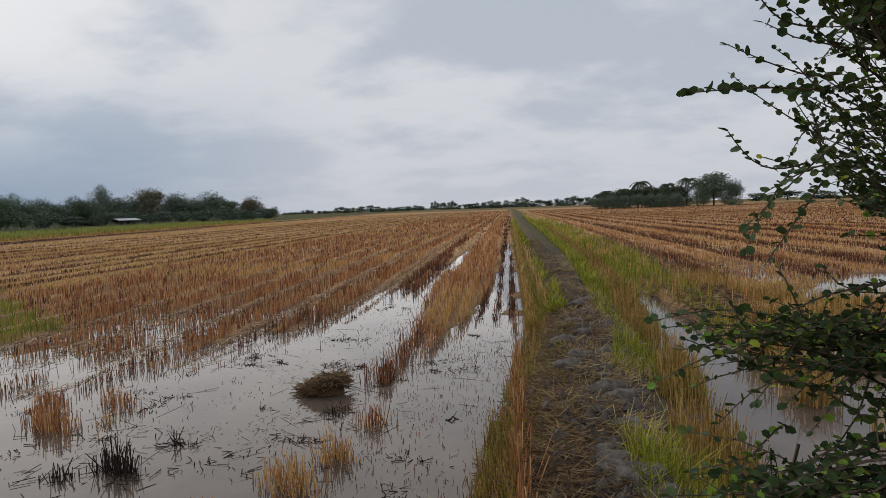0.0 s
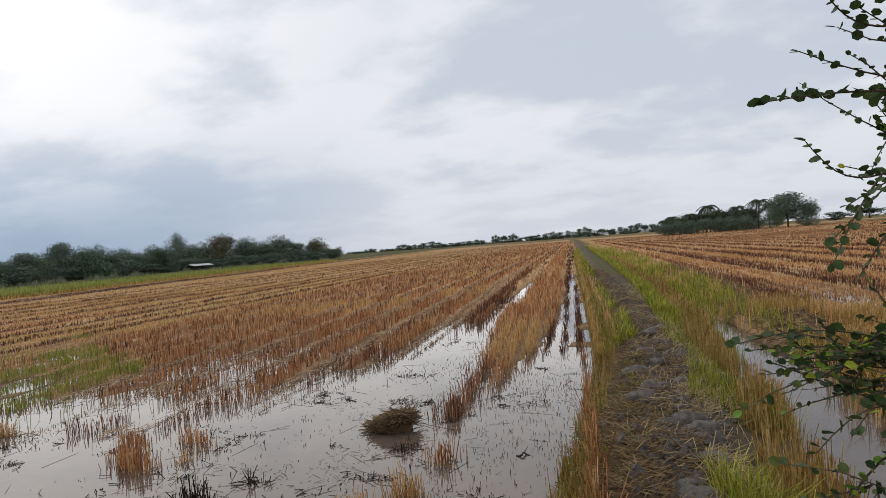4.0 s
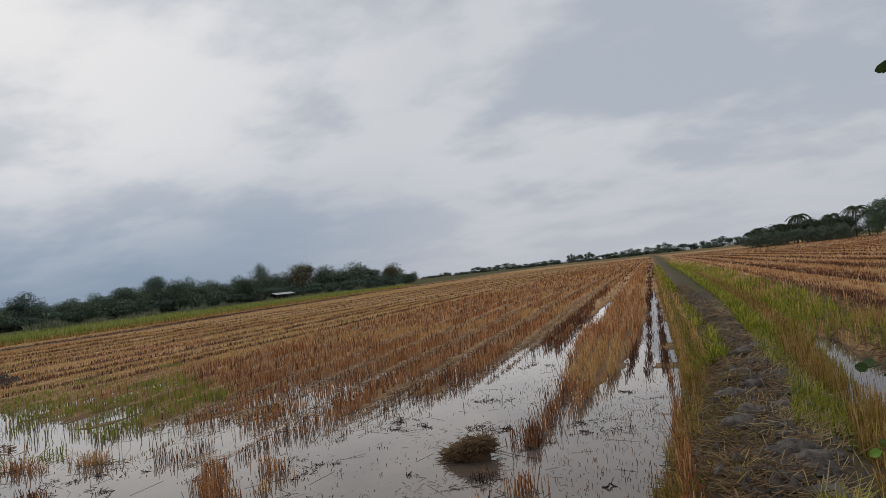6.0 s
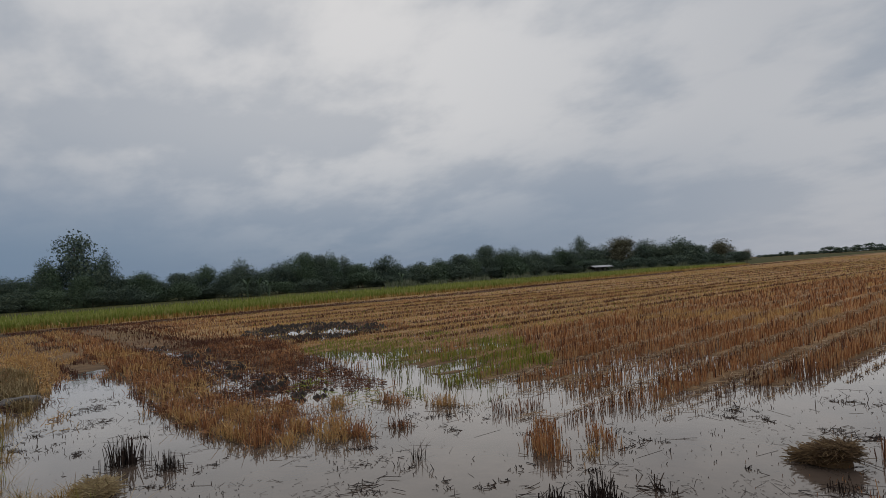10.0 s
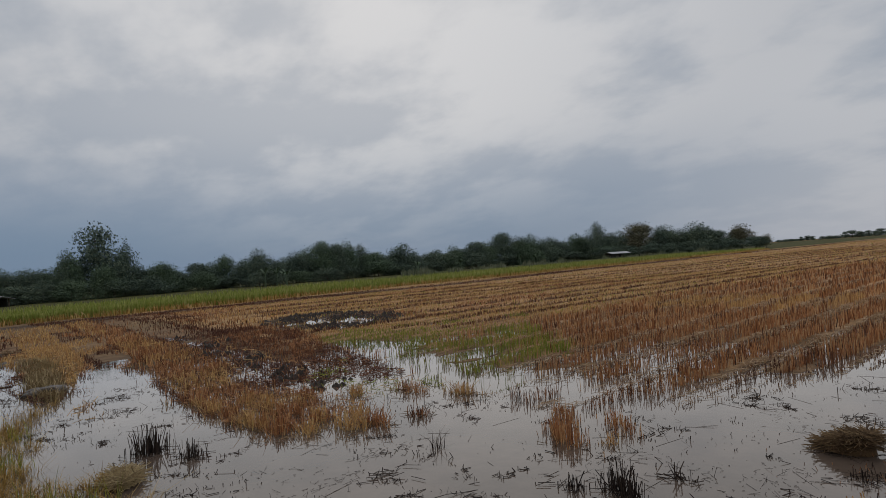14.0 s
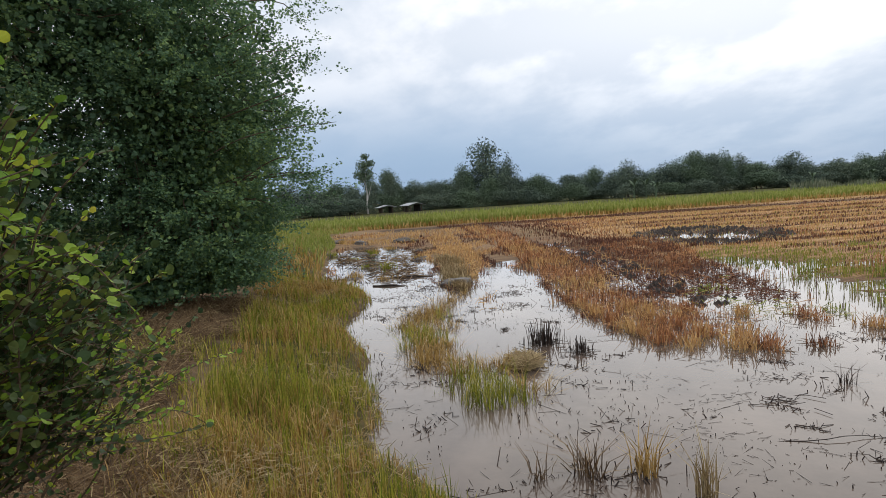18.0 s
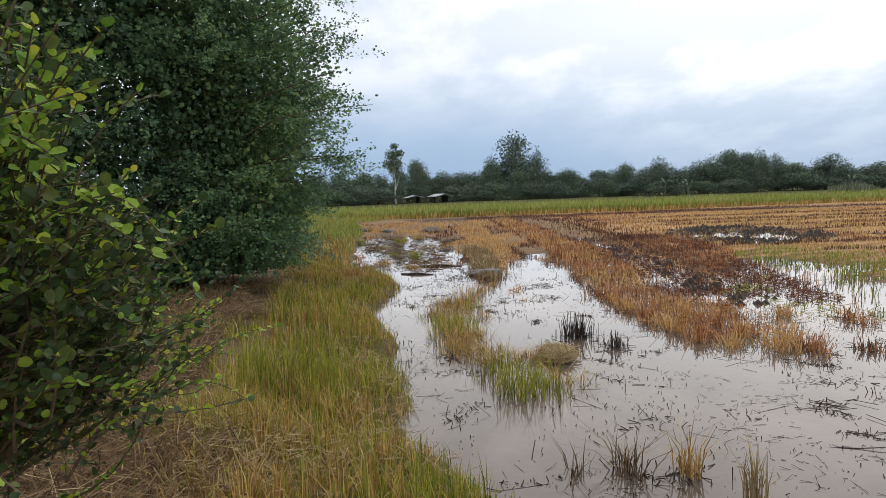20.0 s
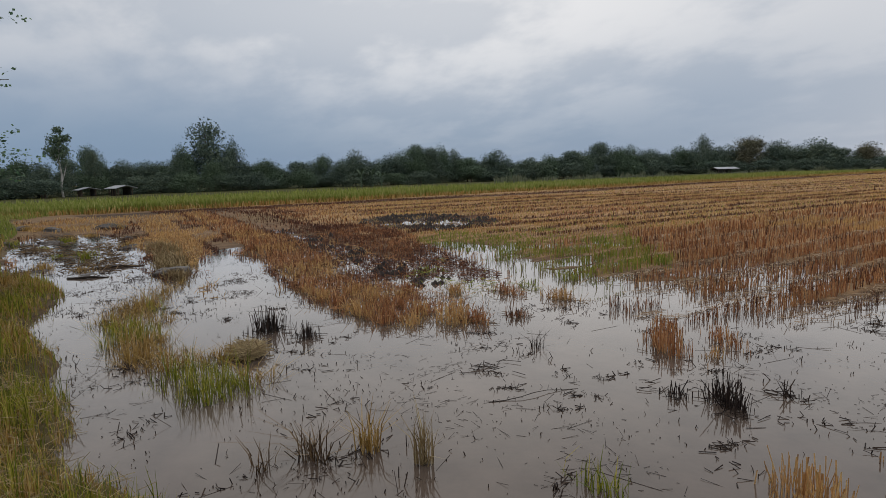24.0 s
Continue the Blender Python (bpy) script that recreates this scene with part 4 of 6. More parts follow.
def field_points(r0, r1, per_m2, rng):
    """Places of stalks between two distances, with the kind of stubble at each."""
    a0, a1 = radians(-50), radians(95)
    n = int(0.5 * (a1 - a0) * (r1 * r1 - r0 * r0) * per_m2)
    r, az = np.sqrt(rng.uniform(r0 * r0, r1 * r1, n)), rng.uniform(a0, a1, n)
    x, y = -r * np.sin(az), r * np.cos(az)
    west = is_west(x, y)
    if r1 < 60:
        # draw the stalks together into drilled rows a quarter of a metre apart
        a, b = to_ab(x, y)
        step = 0.2575 if r1 < 25 else 0.515
        b = np.where((rng.uniform(0, 1, n) < 0.75) & (r1 < 25), np.round(b / 0.17) * 0.17 + rng.normal(0, 0.035, n), b)
        a2 = np.where(a > -11.5, -3.85 + np.round((a + 3.85) / step) * step + rng.normal(0, 0.035 if r1 < 25 else 0.09, n), a)
        xm, ym = to_xy(a2, b)
        c, s = math.cos(WEST_TURN), math.sin(WEST_TURN)
        u, v = x * c + y * s, -x * s + y * c
        v2 = np.where(y < west_line(x), v, np.round(v / step) * step + rng.normal(0, 0.05 if r1 < 25 else 0.15, n))
        xw, yw = u * c - v2 * s, u * s + v2 * c
        x, y = np.where(west, xw, xm), np.where(west, yw, ym)
    a, b = to_ab(x, y)
    d = np.hypot(x, y)
    p, kind = np.ones(n), np.zeros(n, int)
    patch, patch2 = vnoise(x, y, 0.35, 11), vnoise(x, y, 0.9, 12)
    # the main rows: bands of standing stubble with a flattened line every metre
    main = (a < -1.6) & (a < strip_left(b)) & ~west
    front = front_row(b)
    p = np.where(main & (b < 5.6 + 0.6 * (patch2 - 0.5)), 0.0, p)
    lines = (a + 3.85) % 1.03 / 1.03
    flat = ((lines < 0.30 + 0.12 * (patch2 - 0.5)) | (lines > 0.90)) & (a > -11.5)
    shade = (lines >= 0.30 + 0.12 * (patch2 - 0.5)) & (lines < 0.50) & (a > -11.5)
    tall = np.full(n, 1.0)
    p = np.where(main, p * np.clip(0.5 + 1.1 * vnoise(x, y, 1.6, 9), 0, 1), p)
    kind = np.where(main & (a > -11) & (patch > 0.75), 1, kind)
    kind = np.where(main & (a > -11) & (patch < 0.22), 2, kind)
    kind = np.where(main & (a > -11) & (patch > 0.22) & (patch < 0.75) & (rng.uniform(0, 1, n) < 0.12), 2, kind)
    kind = np.where(main & flat & (rng.uniform(0, 1, n) < 0.8), 4, kind)
    # darker stalks beside each flattened line paint in the shade of the row
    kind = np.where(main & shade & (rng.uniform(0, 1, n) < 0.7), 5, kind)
    tall = np.where(main, np.where(flat, 0.30, 0.85), tall)
    # a flattened pale band before the first row, a dark standing edge and the wheel track
    edge_zone = main & (a > front)
    dark_edge = edge_zone & (a > -2.42) & (a < -1.97)
    p = np.where(edge_zone, np.where(a < -2.42, 0.85, 0.05), p)
    margin = edge_zone & (a < front + 0.5) & (b > 6.4)
    p = np.where(edge_zone & (b < 13), 0.14 + 0.3 * (patch2 > 0.62), p)
    p = np.where(margin & (b < 13), 0.42 + 0.3 * (patch2 > 0.5), p)
    p = np.where(dark_edge, np.where(b > 13, 0.8, 0.10), p)
    kind = np.where(edge_zone, np.where((a < -2.42) & (b > 9), 4, 5), kind)
    kind = np.where(dark_edge, np.where(rng.uniform(0, 1, n) < 0.55, 5, 2), kind)
    kind = np.where(margin & (b < 13), np.where(rng.uniform(0, 1, n) < 0.45, 5, 4), kind)
    tall = np.where(edge_zone, np.where(dark_edge, 0.8, 0.35), tall)
    wob = a + 0.16 * (vnoise(b, a * 0, 0.3, 2) - 0.5)
    rest = main & (a <= -11)
    line = np.zeros(n, bool)
    for at, half in FURROWS:
        line |= np.abs(wob - at) < half
    kind = np.where(rest, np.where((patch > 0.72) & (patch2 > 0.4), 0, 1), kind)
    kind = np.where(rest & (rng.uniform(0, 1, n) < 0.12), 3, kind)
    kind = np.where(rest & line, np.where(rng.uniform(0, 1, n) < 0.85, 5, 2), kind)
    tall = np.where(rest, np.where(line, 0.40, 0.30), tall)
    p = np.where(rest & line, 1.0, p)
    band = np.abs(x + 35.3 + 3 * (vnoise(y, x * 0, 0.05, 3) - 0.5)) < 2.0
    kind = np.where(band & (y > 6), 5, kind)
    p = np.where(x < -38.2, 0.0, p)
    # strip between the wheel tracks, and the tracks
    left = strip_left(b)
    right = strip_right(b)
    strip = (a >= left) & (a < right) & (b > 6.0)
    p = np.where((a >= left) & (a < 0.0) & ~strip, 0.0, p)
    p = np.where(strip & (b < 8.0), p * 0.8, p)
    kind = np.where(strip, np.where(patch2 > 0.75, 1, np.where((b < 8.6) & (patch2 < 0.55), 2, 0)), kind)
    for t, thick in (((a >= left - 0.42) & (a < left), 0.06), ((a >= right) & (a < 0.16), 0.6)):
        t = t & (b > 9)
        p = np.where(t, (thick + 0.3 * ss((b - 26) / 30)) * np.where(vnoise(x, y, 1.7, 61) > 0.4, 1.0, 0.25), p)
        kind = np.where(t, 5, kind)
        tall = np.where(t, 0.5, tall)
    e0, e1 = bund_edges(b)
    p = np.where((a >= 0.16) & (a < e1), np.where((a < e0 + 0.35) & (b > 9), 0.7, 0.0), p)
    kind = np.where((a >= 0.16) & (a < e1), 1, kind)
    # east of the bank
    m2 = bund2_mid(b)
    mid = (a >= e1) & (a < m2 - 0.35)
    p = np.where(mid, np.where(b > 11.5, 0.35, 0.3 * (patch2 > 0.45)), p)
    kind = np.where(mid, np.where((b > 11.5) & (patch2 > 0.5), 3, 1), kind)
    p = np.where((a >= m2 - 0.35) & (a < m2 + 0.5), 0.06, p)
    east = a >= m2 + 0.5
    p = np.where(east & (b < 7.5), 0.4 * (patch2 > 0.5), p)
    p = np.where(east, p * np.clip(0.4 + 1.2 * vnoise(x, y, 1.1, 19), 0, 1), p)
    eband = ((a + 0.3) % 2.2) / 2.2
    kind = np.where(east & (eband < 0.55), 2, kind)
    kind = np.where(east & (eband < 0.27), 5, kind)
    kind = np.where(east & (eband > 0.55) & (rng.uniform(0, 1, n) < 0.45), 1, kind)
    tall = np.where(east, np.where(eband < 0.27, 0.55, 0.42), tall)
    kind = np.where(east & (b < 14) & (a < 7.5), 1, kind)
    # the rows to the west
    wl = y - west_line(x)
    p = np.where(west & (wl < 0), 0.8 * (patch2 > 0.3), p)
    p = np.where(west & (x > -5.9 - 0.4 * patch2), 0.0, p)
    p = np.where(west & ~((wl > -0.1) & (wl < 0.9)), p * np.clip(1.7 * vnoise(x, y, 1.9, 35) - 0.05, 0.15, 1), p)
    p = np.where(west & (np.abs(wl - 1.9) < 0.42), 0.14, p)
    p = np.where(west & (((wl - 2.3) % 1.1) < 0.5) & (wl > 2.3), 0.4, p)
    tall = np.where(west, np.where((wl > 0) & (wl < 1.1), 0.72, 0.5), tall)
    dice = rng.uniform(0, 1, n)
    kind = np.where(west, np.where((patch > 0.40) | (dice < 0.35), np.where(dice < 0.5, 2, 5), np.where(dice < 0.75, 0, 1)), kind)
    kind = np.where(west & (wl > 0) & (wl < 1.1) & (dice > 0.3), np.where(patch2 > 0.55, 1, 0), kind)
    kind = np.where(west & (wl < -0.2), np.where(patch > 0.55, 1, np.where(patch2 > 0.6, 0, 5)), kind)
    kind = np.where(west & (wl > 2.4) & (wl < 5) & (patch2 < 0.75) & (x < -8), np.where(patch > 0.45, 5, 2), kind)
    kind = np.where(west & (wl > 5) & (rng.uniform(0, 1, n) < 0.7), np.where(patch2 > 0.35, 1, 0), kind)
    strip2 = inside(PALE_STRIP, x, y) > 0
    p, kind = np.where(strip2, 0.9, p), np.where(strip2, 1, kind)
    # patch that is turning green again
    gx, gy = x + 10.0, y - 10.4
    g = ((gx * -0.67 + gy * 0.74) / 5.8) ** 2 + ((gx * 0.74 + gy * 0.67) / 2.7) ** 2
    g2 = ((x + 8.6) / 1.8) ** 2 + ((y - 6.6) / 0.7) ** 2
    mott = vnoise(x, y, 0.75, 81) * 0.6 + vnoise(x, y, 2.1, 82) * 0.4
    kind = np.where((mott > 0.30 + 0.30 * np.minimum(g, g2)) & (rng.uniform(0, 1, n) < 0.92) & (np.minimum(g, g2) < 1.6), 3, kind)
    p = np.where(g < 1, np.maximum(p, 0.45) * (0.35 + 1.0 * mott), p)
    # where the water still stands between the ends of the rows
    wet = (x < -3.2) & (x > -10.5) & (y < 9.3) & ~(west & (wl < 1.6))
    open_water = vnoise(a, b, 0.75, 83) * 0.6 + vnoise(a * 1.6, b, 1.7, 84) * 0.4
    p = np.where(wet, p * np.where(open_water > 0.47, 1.0, np.where(open_water > 0.42, 0.3, 0.05)), p)
    tall = np.where(wet, tall * 0.9, tall)
    # nothing in open water, on the mud patch or on the grass bank
    for poly, q in ((POND, 0.0), (MUD_PATCH, 0.45), (CHANNEL, 0.0), (SIDE_POOL, 0.0), (EAST_POOL, 0.05)):
        p = np.where((inside(poly, x, y) + 0.5 * (patch2 - 0.5) > 0.02) & ~strip & ~margin, p * q, p)
    p = np.where(inside(BANK, x, y) > -0.25, 0.0, p)
    p = np.where(inside(TUSSOCK, x, y) > -0.2, 0.0, p)
    z = ground_z(x, y)
    z = np.maximum(z, -0.05)
    keep = rng.uniform(0, 1, n) < p
    return x[keep], y[keep], z[keep], kind[keep], tall[keep]


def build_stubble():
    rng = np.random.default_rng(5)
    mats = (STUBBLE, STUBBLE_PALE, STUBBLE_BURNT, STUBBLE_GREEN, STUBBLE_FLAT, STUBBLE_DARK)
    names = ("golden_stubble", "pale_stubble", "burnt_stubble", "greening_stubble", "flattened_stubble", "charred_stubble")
    labels = ("golden-brown cut rice stubble in rows", "pale straw-coloured rice stubble", "dark burnt rice stubble on wet mud", "rice stubble sprouting green again", "pale flattened stubble between the rows", "dark brown stubble in bands, partly charred, partly painted row shade")
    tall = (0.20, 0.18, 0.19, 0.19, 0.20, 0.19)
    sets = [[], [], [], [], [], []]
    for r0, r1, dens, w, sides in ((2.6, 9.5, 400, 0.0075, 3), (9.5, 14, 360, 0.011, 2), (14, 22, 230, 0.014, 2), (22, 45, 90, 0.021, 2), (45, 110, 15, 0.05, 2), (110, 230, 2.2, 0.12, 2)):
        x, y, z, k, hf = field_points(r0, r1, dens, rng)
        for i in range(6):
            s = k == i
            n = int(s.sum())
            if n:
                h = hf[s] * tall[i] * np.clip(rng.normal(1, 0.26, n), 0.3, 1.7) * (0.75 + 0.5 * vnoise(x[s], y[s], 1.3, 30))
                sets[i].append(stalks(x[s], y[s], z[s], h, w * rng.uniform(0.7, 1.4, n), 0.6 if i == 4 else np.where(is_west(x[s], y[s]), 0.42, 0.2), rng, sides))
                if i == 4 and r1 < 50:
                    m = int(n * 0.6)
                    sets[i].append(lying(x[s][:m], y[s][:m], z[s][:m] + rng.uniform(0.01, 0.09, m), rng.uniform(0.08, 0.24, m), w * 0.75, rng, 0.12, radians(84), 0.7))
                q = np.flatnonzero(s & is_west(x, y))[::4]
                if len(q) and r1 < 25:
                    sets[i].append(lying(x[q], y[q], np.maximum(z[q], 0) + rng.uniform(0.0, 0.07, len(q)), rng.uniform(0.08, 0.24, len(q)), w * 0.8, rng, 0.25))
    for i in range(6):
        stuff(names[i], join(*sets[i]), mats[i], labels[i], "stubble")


build_stubble()


# ---- what stands and floats in the water ----


def scatter_in(poly, n, rng, margin=0.1):
    q = np.array(poly)
    x, y = rng.uniform(q[:, 0].min(), q[:, 0].max(), n), rng.uniform(q[:, 1].min(), q[:, 1].max(), n)
    keep = inside(poly, x, y) > margin
    return x[keep], y[keep]


def build_water_litter():
    rng = np.random.default_rng(33)
    x, y = scatter_in(POND, 130000, rng, -0.1)
    edge = inside(POND, x, y)
    v = vnoise(x, y, 1.1, 41) * 0.6 + vnoise(x, y, 3.2, 42) * 0.4
    keep = rng.uniform(0, 1, len(x)) < np.clip((v - 0.50) * 2.5, 0, 1) * 0.5 + 0.08 * (edge < 0.25) + 0.004
    x, y = x[keep], y[keep]
    n = len(x)
    stuff("rotten_stubs", stalks(x, y, np.full(n, -0.01), rng.uniform(0.003, 0.03, n) * (1 + 2 * (rng.uniform(0, 1, n) < 0.15)), 0.007 * rng.uniform(0.5, 1.6, n), 1.6, rng), ROTTEN, "short black rotten stubs sticking out of the water", "stubble")
    x, y = scatter_in(POND, 90000, rng, 0.0)
    v = vnoise(x, y, 1.0, 44) * 0.6 + vnoise(x, y, 3.0, 45) * 0.4
    keep = rng.uniform(0, 1, len(x)) < np.clip((v - 0.50) * 1.9, 0.012, 1)
    x, y = x[keep], y[keep]
    n = len(x)
    stuff("floating_straw", lying(x, y, np.full(n, 0.002), 0.015 + 0.20 * rng.uniform(0, 1, n) ** 4, 0.0026, rng, 0.12), ROTTEN, "thin dark straws floating on the water", "straw")
    # drifts of broken black bits, and long bent straws lying just under the surface
    sets = []
    cx, cy = scatter_in(POND, 900, rng, 0.15)
    cx, cy = cx[:150], cy[:150]
    for x0, y0 in zip(cx, cy):
        k, turn, long = int(rng.integers(8, 46)), rng.uniform(0, np.pi), rng.uniform(0.06, 0.24)
        u, v = rng.normal(0, long, k), rng.normal(0, long * 0.35, k)
        x, y = x0 + u * np.cos(turn) - v * np.sin(turn), y0 + u * np.sin(turn) + v * np.cos(turn)
        c = inside(POND, x, y) > 0.05
        x, y, k = x[c], y[c], int(c.sum())
        if k < 3:
            continue
        h = k // 2
        sets.append(stalks(x[:h], y[:h], np.full(h, -0.012), rng.uniform(0.008, 0.045, h), 0.007 * rng.uniform(0.6, 1.6, h), 1.3, rng))
        sets.append(lying(x[h:], y[h:], np.full(k - h, 0.004), rng.uniform(0.02, 0.11, k - h), 0.006 * rng.uniform(0.6, 1.4, k - h), rng, 0.22))
    x, y = scatter_in(POND, 420, rng, 0.15)
    sets.append(lying(x, y, np.full(len(x), 0.001), rng.uniform(0.12, 0.42, len(x)), 0.0026, rng, 0.012))
    stuff("drifted_litter", join(*sets), ROTTEN, "drifts of broken black stalks floating on the water", "straw")
    # thin young stubs in the two wheel tracks and the nearer water
    sets = []
    for m, w, b0, b1, n in ((-1.48, 0.25, 5.0, 30, 900), (-0.17, 0.2, 6.0, 34, 1100), (-0.6, 0.55, 3.6, 8.5, 1300)):
        b, a = rng.uniform(b0, b1, n), rng.normal(m, w, n)
        x, y = to_xy(a, b)
        sets.append(stalks(x, y, ground_z(x, y).clip(-0.02), rng.uniform(0.012, 0.05, n), 0.006, 0.5, rng))
    stuff("track_stubs", join(*sets), STUBBLE_BURNT, "sparse trampled stubs in the wet wheel tracks", "stubble")


build_water_litter()


def build_west_litter():
    """Broken black stalks and wet straw between the western rows, and the mud heaps beyond the islet."""
    rng = np.random.default_rng(37)
    n = 15000
    x = -5.6 - 13 * rng.uniform(0, 1, n) ** 1.3
    y = west_line(x) + rng.uniform(0.9, 6.0, n)
    c = (vnoise(x, y, 0.9, 46) * 0.5 + vnoise(x, y, 2.6, 47) * 0.5 > 0.42) & is_west(x, y) & (x < -6.9 - 1.2 * vnoise(x, y, 1.0, 48))
    x, y = x[c], y[c]
    n = len(x)
    z = np.maximum(ground_z(x, y), -0.01)
    m = n // 2
    stuff("broken_stalks", join(stalks(x[:m], y[:m], z[:m], rng.uniform(0.03, 0.12, m), 0.010, 0.7, rng), lying(x[m:], y[m:], z[m:] + rng.uniform(0, 0.04, n - m), rng.uniform(0.05, 0.22, n - m), 0.010, rng, 0.2)), STUBBLE_DARK, "broken dark stalks and wet straw between the rows", "stubble")
    n = 650
    k = rng.integers(0, 7, n)
    cx, cy = np.array([-14.6, -17.8, -19.8, -20.8, -23.0, -16.2, -18.8])[k], np.array([2.6, 2.5, 2.0, 4.6, 2.9, 3.1, 3.4])[k]
    x, y = cx + rng.normal(0, 0.7, n), cy + rng.normal(0, 0.28, n)
    z = np.maximum(ground_z(x, y), 0.0)
    stuff("mud_litter", lying(x, y, z + rng.uniform(0, 0.09, n), rng.uniform(0.08, 0.35, n), 0.016, rng, 0.25), STRAW_DARK, "dark straw litter over mud heaps in the water", "straw")


build_west_litter()


def clump(name, place, size, n, height, material, label, turn=0.0, lean=0.25, seed=0, width=0.008, straws=0, category="stubble clump"):
    """A clump of cut stalks: an oval of stalks and, if wanted, straws that have fallen over its foot."""
    rng = np.random.default_rng(900 + seed)
    z0 = float(max(ground_z(np.array([place[0]]), np.array([place[1]]))[0], -0.02))
    t = thing(name, (*place, z0), turn)
    x, y = rng.normal(0, size[0] * 0.5, n), rng.normal(0, size[1] * 0.5, n)
    h = height * np.clip(rng.normal(0.8, 0.27, n), 0.15, 1.3) * np.exp(-0.35 * ((x / size[0]) ** 2 + (y / size[1]) ** 2))
    tagged(part("stalk_tuft", mesh_of("stalk_tuft", *stalks(x, y, np.full(n, -0.02), h, width * rng.uniform(0.6, 1.4, n), lean, rng)), material, t), kind="stuff")
    if straws:
        x, y = rng.normal(0, size[0] * 0.8, straws), rng.normal(0, size[1] * 0.8, straws)
        tagged(part("straw_litter", mesh_of("straw_litter", *lying(x, y, rng.uniform(0.01, 0.04, straws), rng.uniform(0.06, 0.2, straws), width * 0.7, rng, 0.15)), ROTTEN if material is ROTTEN else STRAW_DARK, t), kind="stuff")
    return tagged(t, label, category)


def tuft(name, place, size, n, height, material, label, bend=0.5, seed=0, width=0.008, category="grass tuft"):
    rng = np.random.default_rng(700 + seed)
    z0 = float(max(ground_z(np.array([place[0]]), np.array([place[1]]))[0], -0.02))
    t = thing(name, (*place, z0))
    x, y = rng.normal(0, size[0] * 0.5, n), rng.normal(0, size[1] * 0.5, n)
    h = height * np.clip(rng.normal(0.85, 0.22, n), 0.3, 1.2)
    tagged(part("blade_tuft", mesh_of("blade_tuft", *blades(x, y, np.full(n, -0.02), h, width, bend, rng)), material, t), kind="stuff")
    return tagged(t, label, category)


clump("stubble_clump", (-2.28, 4.20), (0.24, 0.09), 130, 0.22, ROTTEN, "black rotten stubble clump standing in water", -35, 0.3, 1, 0.0075, 40)
clump("stubble_clump", (-2.62, 4.12), (0.22, 0.12), 40, 0.12, ROTTEN, "sparse black stubs beside a rotten clump", -20, 0.4, 2, 0.009, 16)
clump("stubble_clump", (-2.04, 4.66), (0.10, 0.05), 16, 0.16, ROTTEN, "small splayed black stubble clump in water", 0, 0.7, 3, 0.01, 14)
clump("stubble_clump", (-3.36, 5.20), (0.42, 0.14), 200, 0.24, STUBBLE, "reddish-brown stubble clump standing in shallow water", -40, 0.14, 4, 0.008, 10)
clump("stubble_clump", (-3.05, 5.75), (0.34, 0.14), 90, 0.19, STUBBLE, "small brown stubble clump standing in water", -40, 0.2, 5)
clump("stubble_clump", (-3.75, 5.85), (0.42, 0.14), 100, 0.18, STUBBLE, "small brown stubble clump standing in water", -40, 0.2, 6)
clump("stubble_clump", (-2.9, 5.25), (0.10, 0.08), 40, 0.12, STUBBLE_PALE, "low pale stubble tuft in water", 0, 0.5, 7)
clump("stubble_clump", (-6.78, 2.78), (0.15, 0.20), 130, 0.27, ROTTEN, "tall dark rotten stubble clump in water", 0, 0.2, 8, 0.008, 30)
clump("stubble_clump", (-6.22, 2.95), (0.11, 0.13), 80, 0.18, ROTTEN, "short dark rotten stubble clump in water", 0, 0.25, 10, 0.008, 20)
clump("stubble_clump", (-5.30, 5.20), (0.16, 0.12), 90, 0.15, STUBBLE_BURNT, "low brown stubble tuft in water", 0, 0.5, 11, 0.008, 14)
clump("stubble_clump", (-5.55, 4.68), (0.18, 0.10), 70, 0.13, STUBBLE_BURNT, "flattened brown stubble tuft in water", 0, 0.8, 12, 0.007, 18)
clump("stubble_clump", (-4.10, 3.60), (0.22, 0.16), 34, 0.06, ROTTEN, "low black weeds lying in the water", 0, 1.2, 13, 0.008, 30)
clump("stubble_clump", (-0.66, 6.35), (0.10, 0.22), 90, 0.25, STUBBLE_BURNT, "dark brown stubble beside the straw heap", 0, 0.2, 14)
clump("stubble_clump", (-0.62, 5.0), (0.16, 0.14), 70, 0.22, STUBBLE, "sparse golden stubble clump in water", 0, 0.3, 15, 0.008, 12)
clump("stubble_clump", (-0.95, 5.3), (0.20, 0.12), 40, 0.12, ROTTEN, "sparse black stubs in water", 0, 0.5, 16, 0.008, 16)
clump("stubble_clump", (-0.80, 4.28), (0.14, 0.12), 90, 0.24, STUBBLE_PALE, "golden stubble clump standing in water", 0, 0.3, 17)
clump("stubble_clump", (-1.02, 3.85), (0.26, 0.14), 150, 0.24, STUBBLE_PALE, "golden stubble clump standing in water", -40, 0.2, 18)
clump("stubble_clump", (-1.32, 3.15), (0.30, 0.16), 170, 0.25, STUBBLE_PALE, "golden stubble clump standing in water", -40, 0.2, 19)
tuft("weed_tuft", (-4.25, 4.38), (0.09, 0.06), 26, 0.20, ROTTEN, "thin dark weed standing in water", 0.7, 1)
tuft("grass_tuft", (-3.54, 1.62), (0.13, 0.08), 80, 0.24, STRAW_DARK, "yellow-brown grass tuft growing in the water", 0.9, 2)
tuft("grass_tuft", (-3.40, 1.92), (0.08, 0.06), 64, 0.32, GRASS_YELLOW, "upright yellow-green grass tuft in the water", 0.45, 3)
tuft("grass_tuft", (-3.02, 2.06), (0.045, 0.04), 54, 0.36, STRAW, "upright straw-coloured grass tuft in the water", 0.4, 4)
